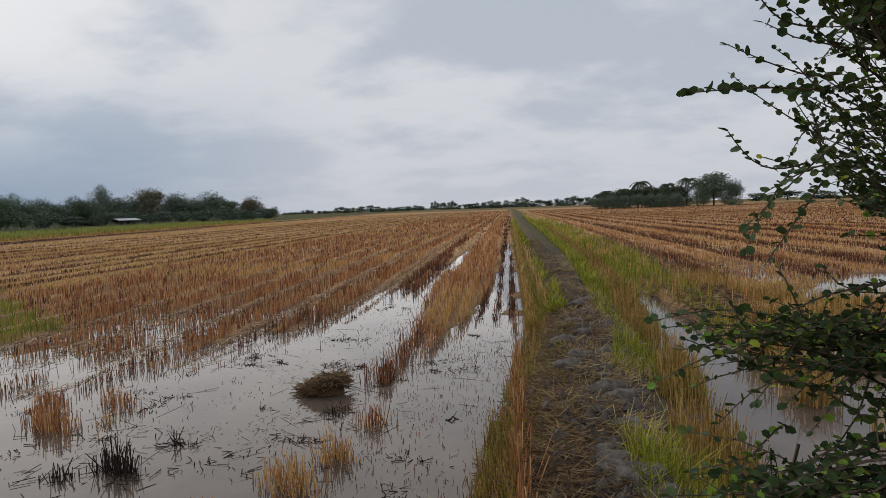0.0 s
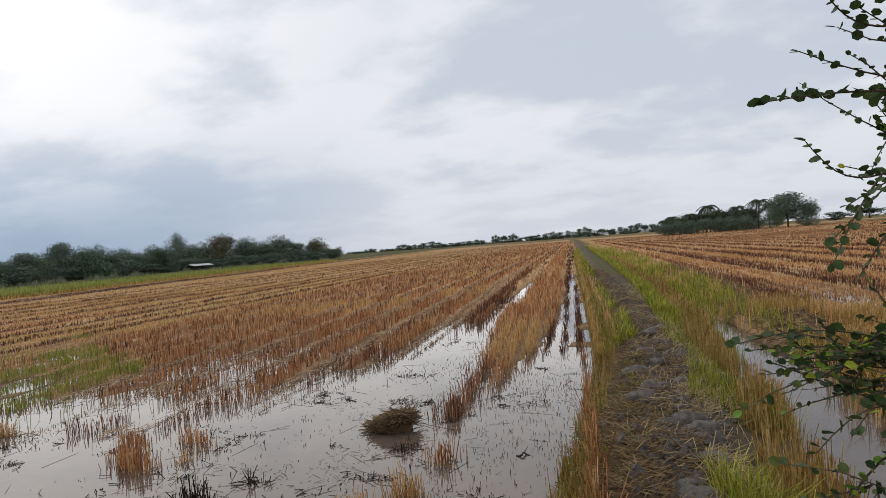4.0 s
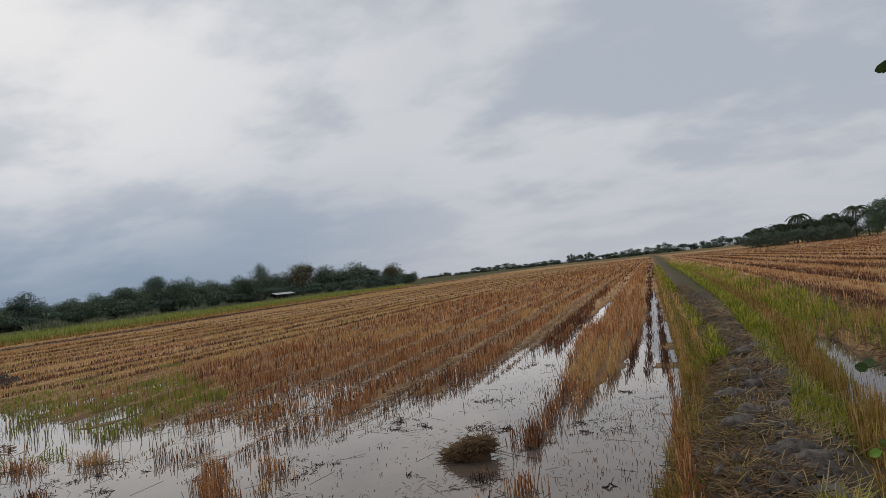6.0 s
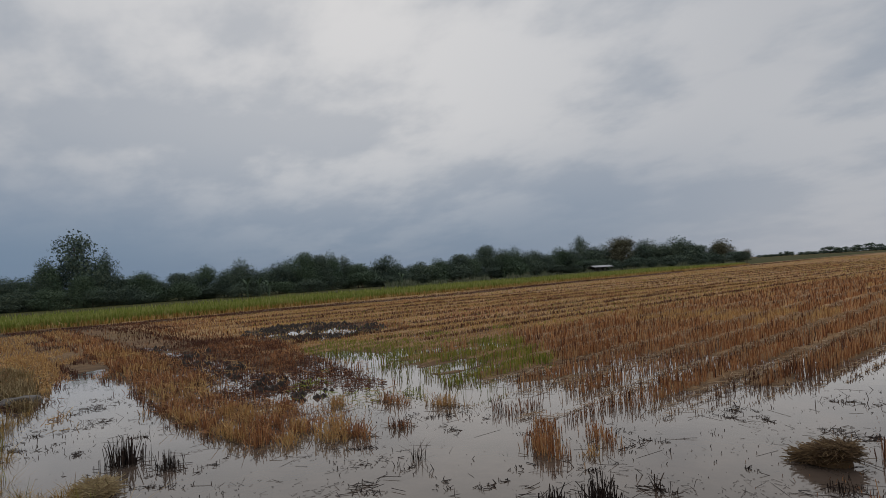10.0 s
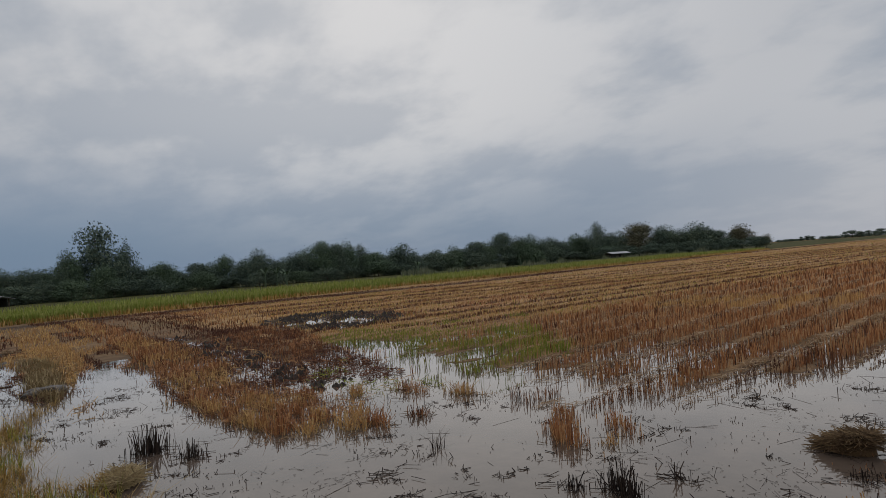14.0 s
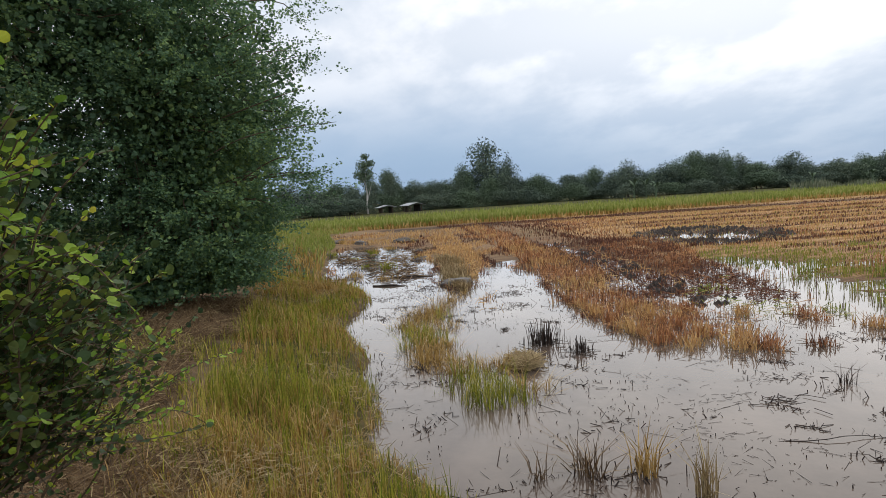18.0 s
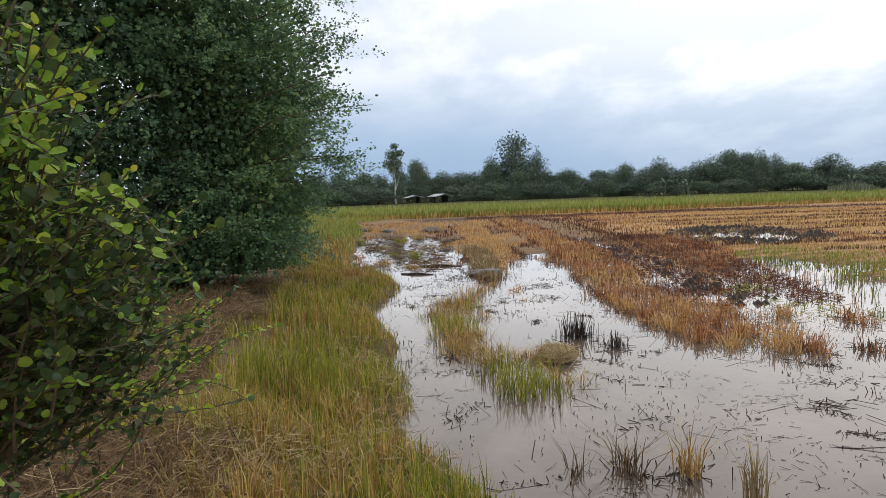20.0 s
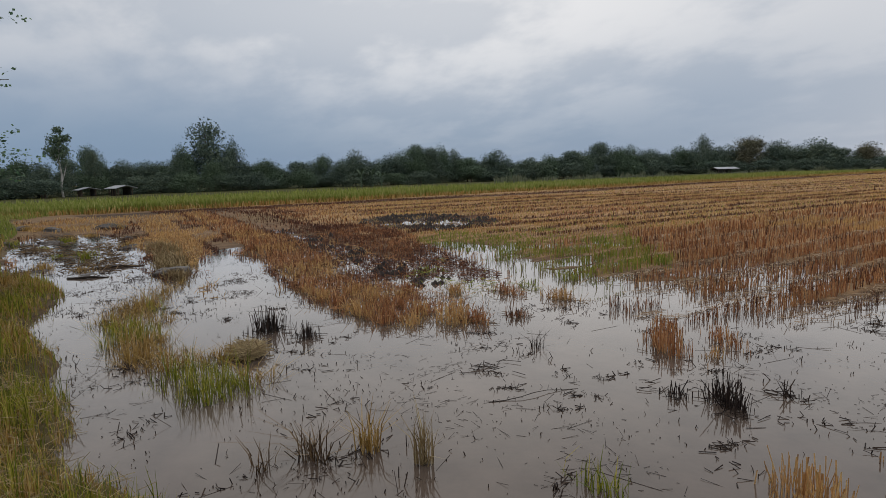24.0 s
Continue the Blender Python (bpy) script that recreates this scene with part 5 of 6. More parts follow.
tuft("grass_tuft", (-3.60, 1.33), (0.06, 0.05), 24, 0.2, STRAW_DARK, "sparse dry grass tuft in the water", 0.6, 5)
tuft("grass_tuft", (-2.15, 2.55), (0.20, 0.10), 60, 0.22, GRASS, "fresh green grass shoots at the water's edge", 0.25, 6)
tuft("grass_tuft", (-4.75, 2.5), (0.14, 0.05), 14, 0.06, ROTTEN, "reddish-brown weed lying on the water", 1.6, 7)


FRONT = [(-5.45, 4.72), (-5.62, 4.45), (-5.9, 4.1), (-6.2, 3.95), (-6.6, 3.95), (-7.05, 4.0), (-7.5, 4.05), (-8.0, 4.12), (-8.5, 4.22), (-9.0, 4.35), (-5.85, 4.75), (-6.3, 4.55), (-6.9, 4.5), (-7.5, 4.6), (-8.2, 4.75), (-6.4, 6.2), (-5.6, 6.35), (-7.0, 5.7), (-7.6, 5.3)]
for i, p in enumerate(FRONT):
    clump("stubble_clump", p, (0.30, 0.13), 110, 0.19 + 0.03 * math.sin(i * 2.1), STUBBLE_PALE if i % 3 else STUBBLE, "golden stubble clump at the end of a flooded row", 160 + 25 * math.sin(i * 1.7), 0.5, 200 + i, 0.008, 26)
for i in range(13):
    f = i / 12
    tuft("dry_tuft", (-11.6 - 6.0 * f + 0.2 * math.sin(i * 2.3), 3.25 + 1.35 * f + 0.14 * math.sin(i * 3.7)), (0.34, 0.2), 150, 0.26 + 0.08 * math.sin(i * 5.1), STRAW, "tuft of tall dry straw-coloured grass in shallow water", 0.6, 100 + i, 0.014)


def straw_heap(place, size, height, n, seed, label, material=STRAW_DARK):
    """A rounded heap: a lumpy core covered in straws that lie over it."""
    rng = np.random.default_rng(seed)
    t = thing("straw_heap", (*place, 0.0), -20)
    bm = bmesh.new()
    bmesh.ops.create_icosphere(bm, subdivisions=3, radius=1.0)
    for v in bm.verts:
        k = 1 + 0.18 * noise.noise(v.co * 2.3 + Vector((seed, 0, 0)))
        s = 0.55 + 0.45 * v.co.x
        v.co = (v.co.x * size[0] * k * 0.88, v.co.y * size[1] * k * 0.88, max(-0.05, min(v.co.z * 1.5, 0.95) * height * 0.88 * k * s))
    part("core", from_bm("core", bm, True), material, t)
    u, az = np.sqrt(rng.uniform(0, 1, n)), rng.uniform(0, 2 * np.pi, n)
    x, y = u * np.cos(az) * size[0], u * np.sin(az) * size[1]
    z = height * np.minimum(1.5 * np.sqrt(np.maximum(0, 1 - u ** 2)), 0.98) * (0.55 + 0.45 * u * np.cos(az)) + rng.uniform(0, 0.025, n)
    L = rng.uniform(0.06, 0.30, n)
    V, F = lying(x, y, z, L, 0.006, rng, 0.22)
    tagged(part("straw_cover", mesh_of("straw_cover", V, F), material, t), kind="stuff")
    tagged(t, label, "straw heap")


straw_heap((-1.20, 5.98), (0.22, 0.17), 0.18, 1300, 3, "brown heap of wet straw standing out of the water")
straw_heap((-6.1, 2.26), (0.34, 0.13), 0.07, 700, 4, "flattened heap of pale straw at the water's edge", STRAW)


def stick(place, length, turn, r, label):
    t = thing("stick", (*place, 0.012), turn)
    s = np.linspace(-0.5, 0.5, 7)
    line = np.c_[s * length, 0.02 * np.sin(s * 9), 0.012 * np.cos(s * 7)]
    part("stem", mesh_of("stem", *tube(line, r, r * 0.5, 6)), WET_WOOD, t)
    part("side_twig", mesh_of("side_twig", *tube([line[4], line[4] + (0.06, 0.07, 0.02)], r * 0.5, r * 0.25, 5)), WET_WOOD, t)
    tagged(t, label, "stick")


stick((-3.35, 3.37), 0.75, 73, 0.004, "thin dark stick floating on the water")
stick((-14.2, 2.9), 0.9, 70, 0.035, "dark rotten log lying in the shallow water")
stick((0.02, 5.05), 0.10, 20, 0.01, "short dark stick floating on the water")
stick((-13.0, 2.1), 0.7, 60, 0.03, "dark rotten log lying in the shallow water")


def clod(place, r, seed, label, flat=0.7, material=MUD_CLOD):
    bm = bmesh.new()
    bmesh.ops.create_icosphere(bm, subdivisions=3, radius=1.0)
    for v in bm.verts:
        k = 1 + 0.5 * noise.noise(v.co * 1.1 + Vector((seed * 3.1, 0, 0))) + 0.3 * noise.noise(v.co * 2.9 + Vector((0, seed, 0)))
        v.co = v.co * r * k
        v.co.z *= flat
    ob = part("mud_clod", from_bm("mud_clod", bm, True), material)
    z = float(ground_z(np.array([place[0]]), np.array([place[1]]))[0])
    ob.matrix_basis = pose(place[0], place[1], z + r * flat * 0.02, 0, 0, seed * 47.0)
    tagged(ob, label, "mud clod", "clods on the bank" if "bank" in label else "mud lumps in the water")


def build_clods():
    rng = np.random.default_rng(14)
    for i in range(40):
        b = 2.9 + 9 * (i / 40) ** 1.2
        lo, hi = bund_edges(b)
        a = lo + 0.78 + rng.uniform(-0.26, 0.26)
        clod(to_xy(a, b), rng.uniform(0.05, 0.17), i + 1, "lump of grey drying mud on the bank", rng.uniform(0.35, 0.65))
    heaps = ((-21.8, 2.8), (-24.0, 4.0), (-26.4, 3.4), (-21.8, 2.0), (-25.9, 5.2), (-14.9, 1.4), (-16.9, 2.25), (-14.6, 2.5), (-18.5, 4.2), (-16.2, 2.5), (-28.4, 2.5), (-22.6, 3.4), (-19.6, 2.6))
    for i, (x, y) in enumerate(heaps):
        clod((x, y), 0.36 + 0.2 * rng.uniform(), 140 + i, "low dark mud heap in the flooded corner of the field", 0.3)
        clod((x + rng.normal(0, 0.5), y + rng.normal(0, 0.25)), 0.18 + 0.12 * rng.uniform(), 160 + i, "low dark mud heap in the flooded corner of the field", 0.35)
        tuft("dry_tuft", (x + 0.45 * math.sin(i * 2.0), y + 0.3 * math.cos(i * 1.3)), (0.40, 0.2), 130, 0.20 + 0.06 * math.sin(i * 5.1), GRASS if i % 3 == 0 else GRASS_YELLOW, "low yellow-green grass tuft on a mud heap", 0.6, 160 + i, 0.014)
    for i, p in enumerate(((-3.94, 4.87), (-0.35, 11.4), (-14.65, 2.6), (-17.85, 2.5), (-19.8, 2.0), (-20.8, 4.6), (-23.0, 2.9), (-16.2, 3.1), (-13.6, 2.2), (-18.8, 3.4), (-21.5, 2.2), (-12.4, 3.4))):
        clod(p, 0.05 if i == 0 else 0.13 if i == 1 else 0.2 + 0.16 * rng.uniform(), 80 + i, "dark wet mud lump standing out of the water", 0.4, WET_WOOD)


build_clods()


def build_crumbs():
    rng = np.random.default_rng(15)
    n = 7000
    b = 2.6 + 18 * rng.uniform(0, 1, n) ** 1.5
    lo, hi = bund_edges(b)
    a = lo + np.clip(rng.normal(0.72, 0.24, n), 0.1, 1.4)
    x, y = to_xy(a, b)
    z = ground_z(x, y)
    r = 0.010 + 0.05 * rng.uniform(0, 1, n) ** 2.5
    corner = np.array([(0, 0, 1), (1, 0, 0.1), (0.3, 0.95, 0), (-0.8, 0.6, 0.15), (-0.8, -0.6, 0), (0.3, -0.95, 0.1)], float)
    jit = corner[None] * rng.uniform(0.6, 1.3, (n, 6, 1)) * r[:, None, None]
    V = np.c_[x, y, z][:, None] + jit
    o = np.arange(n)[:, None, None] * 6
    F = (o + np.array([(0, 1, 2), (0, 2, 3), (0, 3, 4), (0, 4, 5), (0, 5, 1)])[None]).reshape(-1, 3)
    stuff("mud_crumbs", (V.reshape(-1, 3), F), MUD_CLOD, "small crumbs of grey mud on the bank", "mud")


build_crumbs()


def build_mud_lumps():
    """Trodden mud on the bare patch and in the wet furrow of the western rows."""
    rng = np.random.default_rng(16)
    x, y = scatter_in(MUD_PATCH, 2600, rng, -0.3)
    u = -7.5 - 12 * rng.uniform(0, 1, 700)
    x, y = np.r_[x, u], np.r_[y, west_line(u) + 1.9 + rng.normal(0, 0.3, 700)]
    c = vnoise(x, y, 1.1, 88) * 0.6 + vnoise(x, y, 2.9, 89) * 0.4 > 0.50
    x, y = x[c], y[c]
    n = len(x)
    r = 0.03 + 0.11 * rng.uniform(0, 1, n) ** 2
    ring = np.array([(0, 0, 0.8), (1, 0, -0.1), (0.3, 0.95, -0.1), (-0.8, 0.6, -0.1), (-0.8, -0.6, -0.1), (0.3, -0.95, -0.1)], float)
    V = np.c_[x, y, np.maximum(ground_z(x, y), -0.02)][:, None] + ring[None] * rng.uniform(0.6, 1.4, (n, 6, 1)) * r[:, None, None]
    F = (np.arange(n)[:, None, None] * 6 + np.array([(0, 1, 2), (0, 2, 3), (0, 3, 4), (0, 4, 5), (0, 5, 1)])[None]).reshape(-1, 3)
    stuff("mud_lumps", (V.reshape(-1, 3), F), WET_MUD, "trodden dark wet mud lumps on the bare patch", "mud")


build_mud_lumps()


# ---- grass and straw on the banks ----


def build_bank_plants():
    rng = np.random.default_rng(55)

    def on_bund(n, b0, b1, f0, f1, power=1.5):
        b = b0 + (b1 - b0) * rng.uniform(0, 1, n) ** power
        lo, hi = bund_edges(b)
        a = np.where(f0 < 0.5, lo, hi) + rng.uniform(f0, f1, n) if f0 < 0.5 else hi + rng.uniform(f0 - 2, f1 - 2, n)
        x, y = to_xy(a, b)
        return x, y, ground_z(x, y)
    # dry fringe along the pond
    x, y, z = on_bund(7000, 2.6, 45, 0.02, 0.30, 2.2)
    c = vnoise(x, y, 1.3, 24) > 0.22
    x, y, z = x[c], y[c], z[c]
    k = rng.uniform(0, 1, len(x)) < 0.35 + 0.6 * vnoise(x, y, 1.3, 3)
    stuff("bank_fringe", stalks(x[k], y[k], z[k], rng.uniform(0.06, 0.24, k.sum()), 0.006, 0.22, rng), GRASS_YELLOW, "yellow stubble along the foot of the bank", "stubble")
    stuff("fringe_grass", blades(x[~k], y[~k], z[~k], rng.uniform(0.08, 0.24, (~k).sum()), 0.0065, 0.4, rng), GRASS, "green grass between the stubble at the foot of the bank", "grass")
    # trampled straw over the western half of the crest
    x, y, z = on_bund(40000, 2.4, 26, 0.08, 1.0, 1.7)
    c = rng.uniform(0, 1, len(x)) < 0.25 + 1.1 * vnoise(x, y, 1.5, 66) * (to_ab(x, y)[0] - bund_edges(to_ab(x, y)[1])[0] < 0.65)
    x, y, z = x[c], y[c], z[c]
    stuff("trampled_straw", lying(x, y, z + rng.uniform(0.005, 0.035, len(x)), rng.uniform(0.06, 0.26, len(x)), 0.0055, rng, 0.25), STRAW_DARK, "trampled brown straw lying along the bank", "straw")
    x, y, z = on_bund(16000, 2.4, 18, 0.12, 1.35, 1.6)
    c = (vnoise(x, y, 1.7, 77) > 0.60) | (rng.uniform(0, 1, len(x)) < 0.10)
    x, y, z = x[c], y[c], z[c]
    stuff("loose_straw", lying(x, y, z + 0.02, rng.uniform(0.12, 0.36, len(x)), 0.005, rng, 0.25, 0.9, 0.6), STRAW, "handfuls of pale loose straw on the bank", "straw")
    # low green weeds between the trampled straw
    x, y, z = on_bund(9000, 2.5, 14, 0.10, 0.62, 1.5)
    c = vnoise(x, y, 1.9, 78) > 0.60
    x, y, z = x[c], y[c], z[c]
    stuff("crest_weeds", blades(x, y, z, rng.uniform(0.03, 0.10, len(x)), 0.006, 1.1, rng), GRASS, "low green weeds among trampled straw on the bank", "weeds")
    # green grass over the eastern slope
    x, y, z = on_bund(30000, 2.5, 40, 2 - 0.72, 2 + 0.10, 1.7)
    c = rng.uniform(0, 1, len(x)) < 2.2 * vnoise(x, y, 1.3, 21) - 0.45
    x, y, z = x[c], y[c], z[c]
    far = np.hypot(x, y)
    stuff("bank_grass", blades(x, y, z, rng.uniform(0.05, 0.30, len(x)) * (0.5 + 0.8 * vnoise(x, y, 2.3, 27)), np.where(far > 12, 0.018, 0.0065), 0.5, rng), GRASS, "green and yellow grass on the slope of the bank", "grass")
    x, y, z = on_bund(16000, 11, 80, 1.25, 2.1, 1.7)
    far = np.hypot(x, y)
    stuff("crest_grass", blades(x, y, z, rng.uniform(0.08, 0.3, len(x)), np.where(far > 25, 0.045, 0.02), 0.5, rng), GRASS, "green grass over the farther bank crest", "grass")
    x, y, z = on_bund(9000, 8.5, 70, 0.05, 0.55, 1.8)
    c = vnoise(x, y, 1.1, 29) > 0.3
    x, y, z = x[c], y[c], z[c]
    stuff("crest_straw", blades(x, y, z, rng.uniform(0.08, 0.26, len(x)), np.where(np.hypot(x, y) > 22, 0.035, 0.013), 0.5, rng), GRASS, "green and yellow grass along the bank crest", "grass")
    x, y, z = on_bund(9000, 2.8, 40, 2 - 0.34, 2 + 0.06, 1.8)
    c = vnoise(x, y, 1.2, 23) > 0.30
    x, y, z = x[c], y[c], z[c]
    far = np.hypot(x, y)
    stuff("bank_stubble", stalks(x, y, z, rng.uniform(0.12, 0.36, len(x)), np.where(far > 12, 0.015, 0.007), 0.2, rng), GRASS_YELLOW, "upright yellow stalks along the water channel", "stubble")
    b = 8 + 60 * rng.uniform(0, 1, 7000) ** 1.6
    lo, hi = bund_edges(b)
    a = hi + rng.uniform(0, 1, 7000) ** 1.3 * (bund2_mid(b) - 0.15 - hi)
    x, y = to_xy(a, b)
    z = ground_z(x, y)
    c = (inside(CHANNEL, x, y) < 0) & (vnoise(x, y, 0.8, 4) > 0.3)
    stuff("channel_grass", blades(x[c], y[c], z[c], rng.uniform(0.12, 0.38, c.sum()), np.where(b[c] > 14, 0.022, 0.009), 0.35, rng), GRASS, "yellow-green grass in the silted channel", "grass")
    # the grass bank to the west
    n = 330000
    x, y = -2.0 - 13.5 * rng.uniform(0, 1, n) ** 1.4, rng.uniform(-4.0, 1.5, n)
    ins = ragged(BANK, x, y)
    v = vnoise(x, y, 1.4, 62)
    c = (ins > -0.12) & (rng.uniform(0, 1, n) < (0.15 + 1.1 * v) * (0.35 + 0.65 * ss(ins / 0.5 + 0.2))) & (np.hypot(x, y) > 2.0)
    c &= ~((y < bare_line(x) - 0.25 * rng.uniform(0, 1, n) ** 3) & (x > -13))
    x, y, ins = x[c], y[c], ins[c]
    z = ground_z(x, y)
    v2 = vnoise(x, y, 0.8, 63)
    g = rng.uniform(0, 1, len(x)) < 0.10 + 1.05 * (v2 - 0.18)
    h = rng.uniform(0.06, 0.34, len(x)) * (0.6 + 0.5 * ss(ins / 0.6)) * (0.35 + 1.1 * vnoise(x, y, 1.9, 64) ** 1.3)
    w = np.where(np.hypot(x, y) > 7, 0.0135, 0.0085) * rng.uniform(0.6, 1.4, len(x))
    stuff("meadow_grass", tufted(x[g], y[g], z[g], h[g] * 1.05, w[g] * 0.62, 0.10, 0.26, rng), GRASS, "dense green grass on the field bank", "grass")
    stuff("dry_meadow_grass", tufted(x[~g], y[~g], z[~g], h[~g] * 0.75, w[~g] * 0.62, 0.14, 0.42, rng), GRASS_YELLOW, "yellowing grass on the field bank", "grass")
    q = rng.choice(len(x), 9000, replace=False)
    q = q[vnoise(x[q], y[q], 1.5, 67) > 0.5]
    stuff("meadow_straw", lying(x[q], y[q], z[q] + rng.uniform(0.02, 0.14, len(q)), rng.uniform(0.04, 0.13, len(q)), 0.0038, rng, 0.5), STRAW, "pale dry straws caught in the bank grass", "straw")
    n = 16000
    x, y = -14 - 27 * rng.uniform(0, 1, n), rng.uniform(-5.5, 5.0, n)
    c = inside(BANK, x, y) > -0.1
    x, y = x[c], y[c]
    lush = rng.uniform(0, 1, len(x)) < ss((-17 - x) / 8) * 0.85 + 0.1
    for q, mat, label in ((lush, RICE, "fresh green grass on the farther bank"), (~lush, GRASS_YELLOW, "yellow-green grass on the farther bank")):
        stuff("far_bank_grass", blades(x[q], y[q], ground_z(x[q], y[q]), rng.uniform(0.15, 0.36, q.sum()), 0.03, 0.35, rng), mat, label, "grass")
    # dead grass under the shrubs
    n = 34000
    x, y = rng.uniform(-10.5, -1.9, n), rng.uniform(-3.2, -0.55, n)
    c = (vnoise(x, y, 1.1, 90) > 0.35) & (y < bare_line(x) + 0.35)
    x, y = x[c], y[c]
    m = len(x) * 9 // 10
    for q, mat in ((slice(0, m), STRAW_DARK), (slice(m, None), STRAW)):
        h = len(x[q])
        stuff("dead_grass", lying(x[q], y[q], ground_z(x[q], y[q]) + rng.uniform(0.0, 0.14, h), rng.uniform(0.06, 0.24, h), 0.0042, rng, 0.5), mat, "matted dead brown grass under the shrub" if mat is STRAW_DARK else "pale dead straw under the shrub", "grass")
    n = 9000
    x, y = rng.uniform(-8.5, -1.9, n), rng.uniform(-2.6, -0.5, n)
    c = (vnoise(x, y, 1.6, 93) > 0.62) & (y < bare_line(x) + 0.3)
    stuff("undergrowth", blades(x[c], y[c], ground_z(x[c], y[c]), rng.uniform(0.06, 0.24, c.sum()), 0.008, 0.6, rng), GRASS, "sparse green weeds under the shrub", "grass")
    b = 8 + 20 * rng.uniform(0, 1, 3000) ** 1.4
    x, y = to_xy(bund2_mid(b) + rng.normal(0, 0.4, 3000), b)
    stuff("bank_straw", lying(x, y, ground_z(x, y) + 0.02, rng.uniform(0.1, 0.35, 3000), 0.014, rng, 0.3), STRAW_DARK, "old straw lying over the low second bank", "straw")
    # the grassy islet in the pond
    x, y = scatter_in(TUSSOCK, 40000, rng, -0.12)
    c = (ragged(TUSSOCK, x, y) > -0.02) & (rng.uniform(0, 1, len(x)) < 0.2 + 0.8 * vnoise(x, y, 2.4, 73))
    x, y = x[c], y[c]
    v = vnoise(x, y, 1.6, 71)
    g = (v > 0.55) & (x > -9.0) & ~((x > -6.7) & (y > 1.85)) & ~((x > -5.3) & (v < 0.62))
    h = rng.uniform(0.05, 0.32, len(x)) * (0.35 + 1.0 * vnoise(x, y, 2.2, 74)) * np.where(g, 1.0, 0.8)
    t = thing("grass_islet", (-7.0, 2.0, 0.0))
    base = np.array([7.0, -2.0, 0])
    for name, sel, mat in (("green_growth", g, GRASS), ("dry_growth", ~g, GRASS_YELLOW)):
        V, F = tufted(x[sel], y[sel], ground_z(x[sel], y[sel]), h[sel] * 1.1, 0.006, 0.17, 0.9 if name == "dry_growth" else 0.32, rng)
        tagged(part(name, mesh_of(name, V + base, F), mat, t), kind="stuff")
    tagged(t, "islet of green and straw-coloured grass in the pond", "grass islet")
    # yellow clumps that stand in the water beyond the channel
    for i, (p, s, n, h) in enumerate((((3.30, 5.75), (0.30, 0.22), 420, 0.42), ((3.55, 6.75), (0.34, 0.26), 420, 0.40), ((3.05, 5.15), (0.18, 0.14), 160, 0.36), ((4.35, 6.4), (0.40, 0.3), 360, 0.38), ((4.9, 8.4), (0.7, 0.4), 700, 0.36),
                                      ((4.1, 8.3), (0.3, 0.3), 320, 0.36), ((6.0, 9.3), (0.8, 0.5), 900, 0.38), ((3.2, 4.3), (0.2, 0.2), 160, 0.34), ((5.4, 10.6), (0.7, 0.6), 800, 0.36), ((4.6, 11.2), (0.5, 0.6), 600, 0.34))):
        tuft("rice_clump", p, s, n, h, GRASS_YELLOW, "tall yellow clump of uncut rice in shallow water", 0.28, 40 + i, 0.010, "rice clump")
    tuft("rice_clump", to_xy(0.28, 8.6), (0.12, 0.2), 160, 0.34, GRASS_YELLOW, "tuft of dry yellow stalks on the bank", 0.3, 60, 0.009, "rice clump")


build_bank_plants()

# ---- shrubs beside the path ----


def direction(az, el):
    a, e = radians(az), radians(el)
    return np.array([-math.sin(a) * math.cos(e), math.cos(a) * math.cos(e), math.sin(e)])


def twig_line(root, tip, rng, droop=0.0, n=7):
    s = np.linspace(0, 1, n)[:, None]
    wob = rng.normal(0, 0.055, 3) * np.linalg.norm(tip - root)
    return root + (tip - root) * s + wob * np.sin(s * np.pi) * 1.5 + np.array([0, 0, 1]) * droop * np.sin(s * np.pi)


def leaf_places(line, rng, spacing, start):
    """Places and ways of leaves in two ranks along a twig."""
    seg = np.linalg.norm(np.diff(line, axis=0), axis=1)
    L = np.concatenate([[0], np.cumsum(seg)])
    u = np.arange(start * L[-1], L[-1], spacing)
    if len(u) == 0:
        u = np.array([L[-1]])
    p = np.stack([np.interp(u, L, line[:, j]) for j in range(3)], 1)
    t = line[-1] - line[0]
    t = t / np.linalg.norm(t)
    side = np.cross(t, (0, 0, 1))
    side /= max(np.linalg.norm(side), 1e-6)
    sg = np.where(np.arange(len(u)) % 2, 1.0, -1.0)[:, None]
    w = side * sg * 0.9 + t * 0.55 + rng.normal(0, 0.35, (len(u), 3)) + (0, 0, 0.15)
    return np.r_[p, line[-1:]], np.r_[w, t[None]]


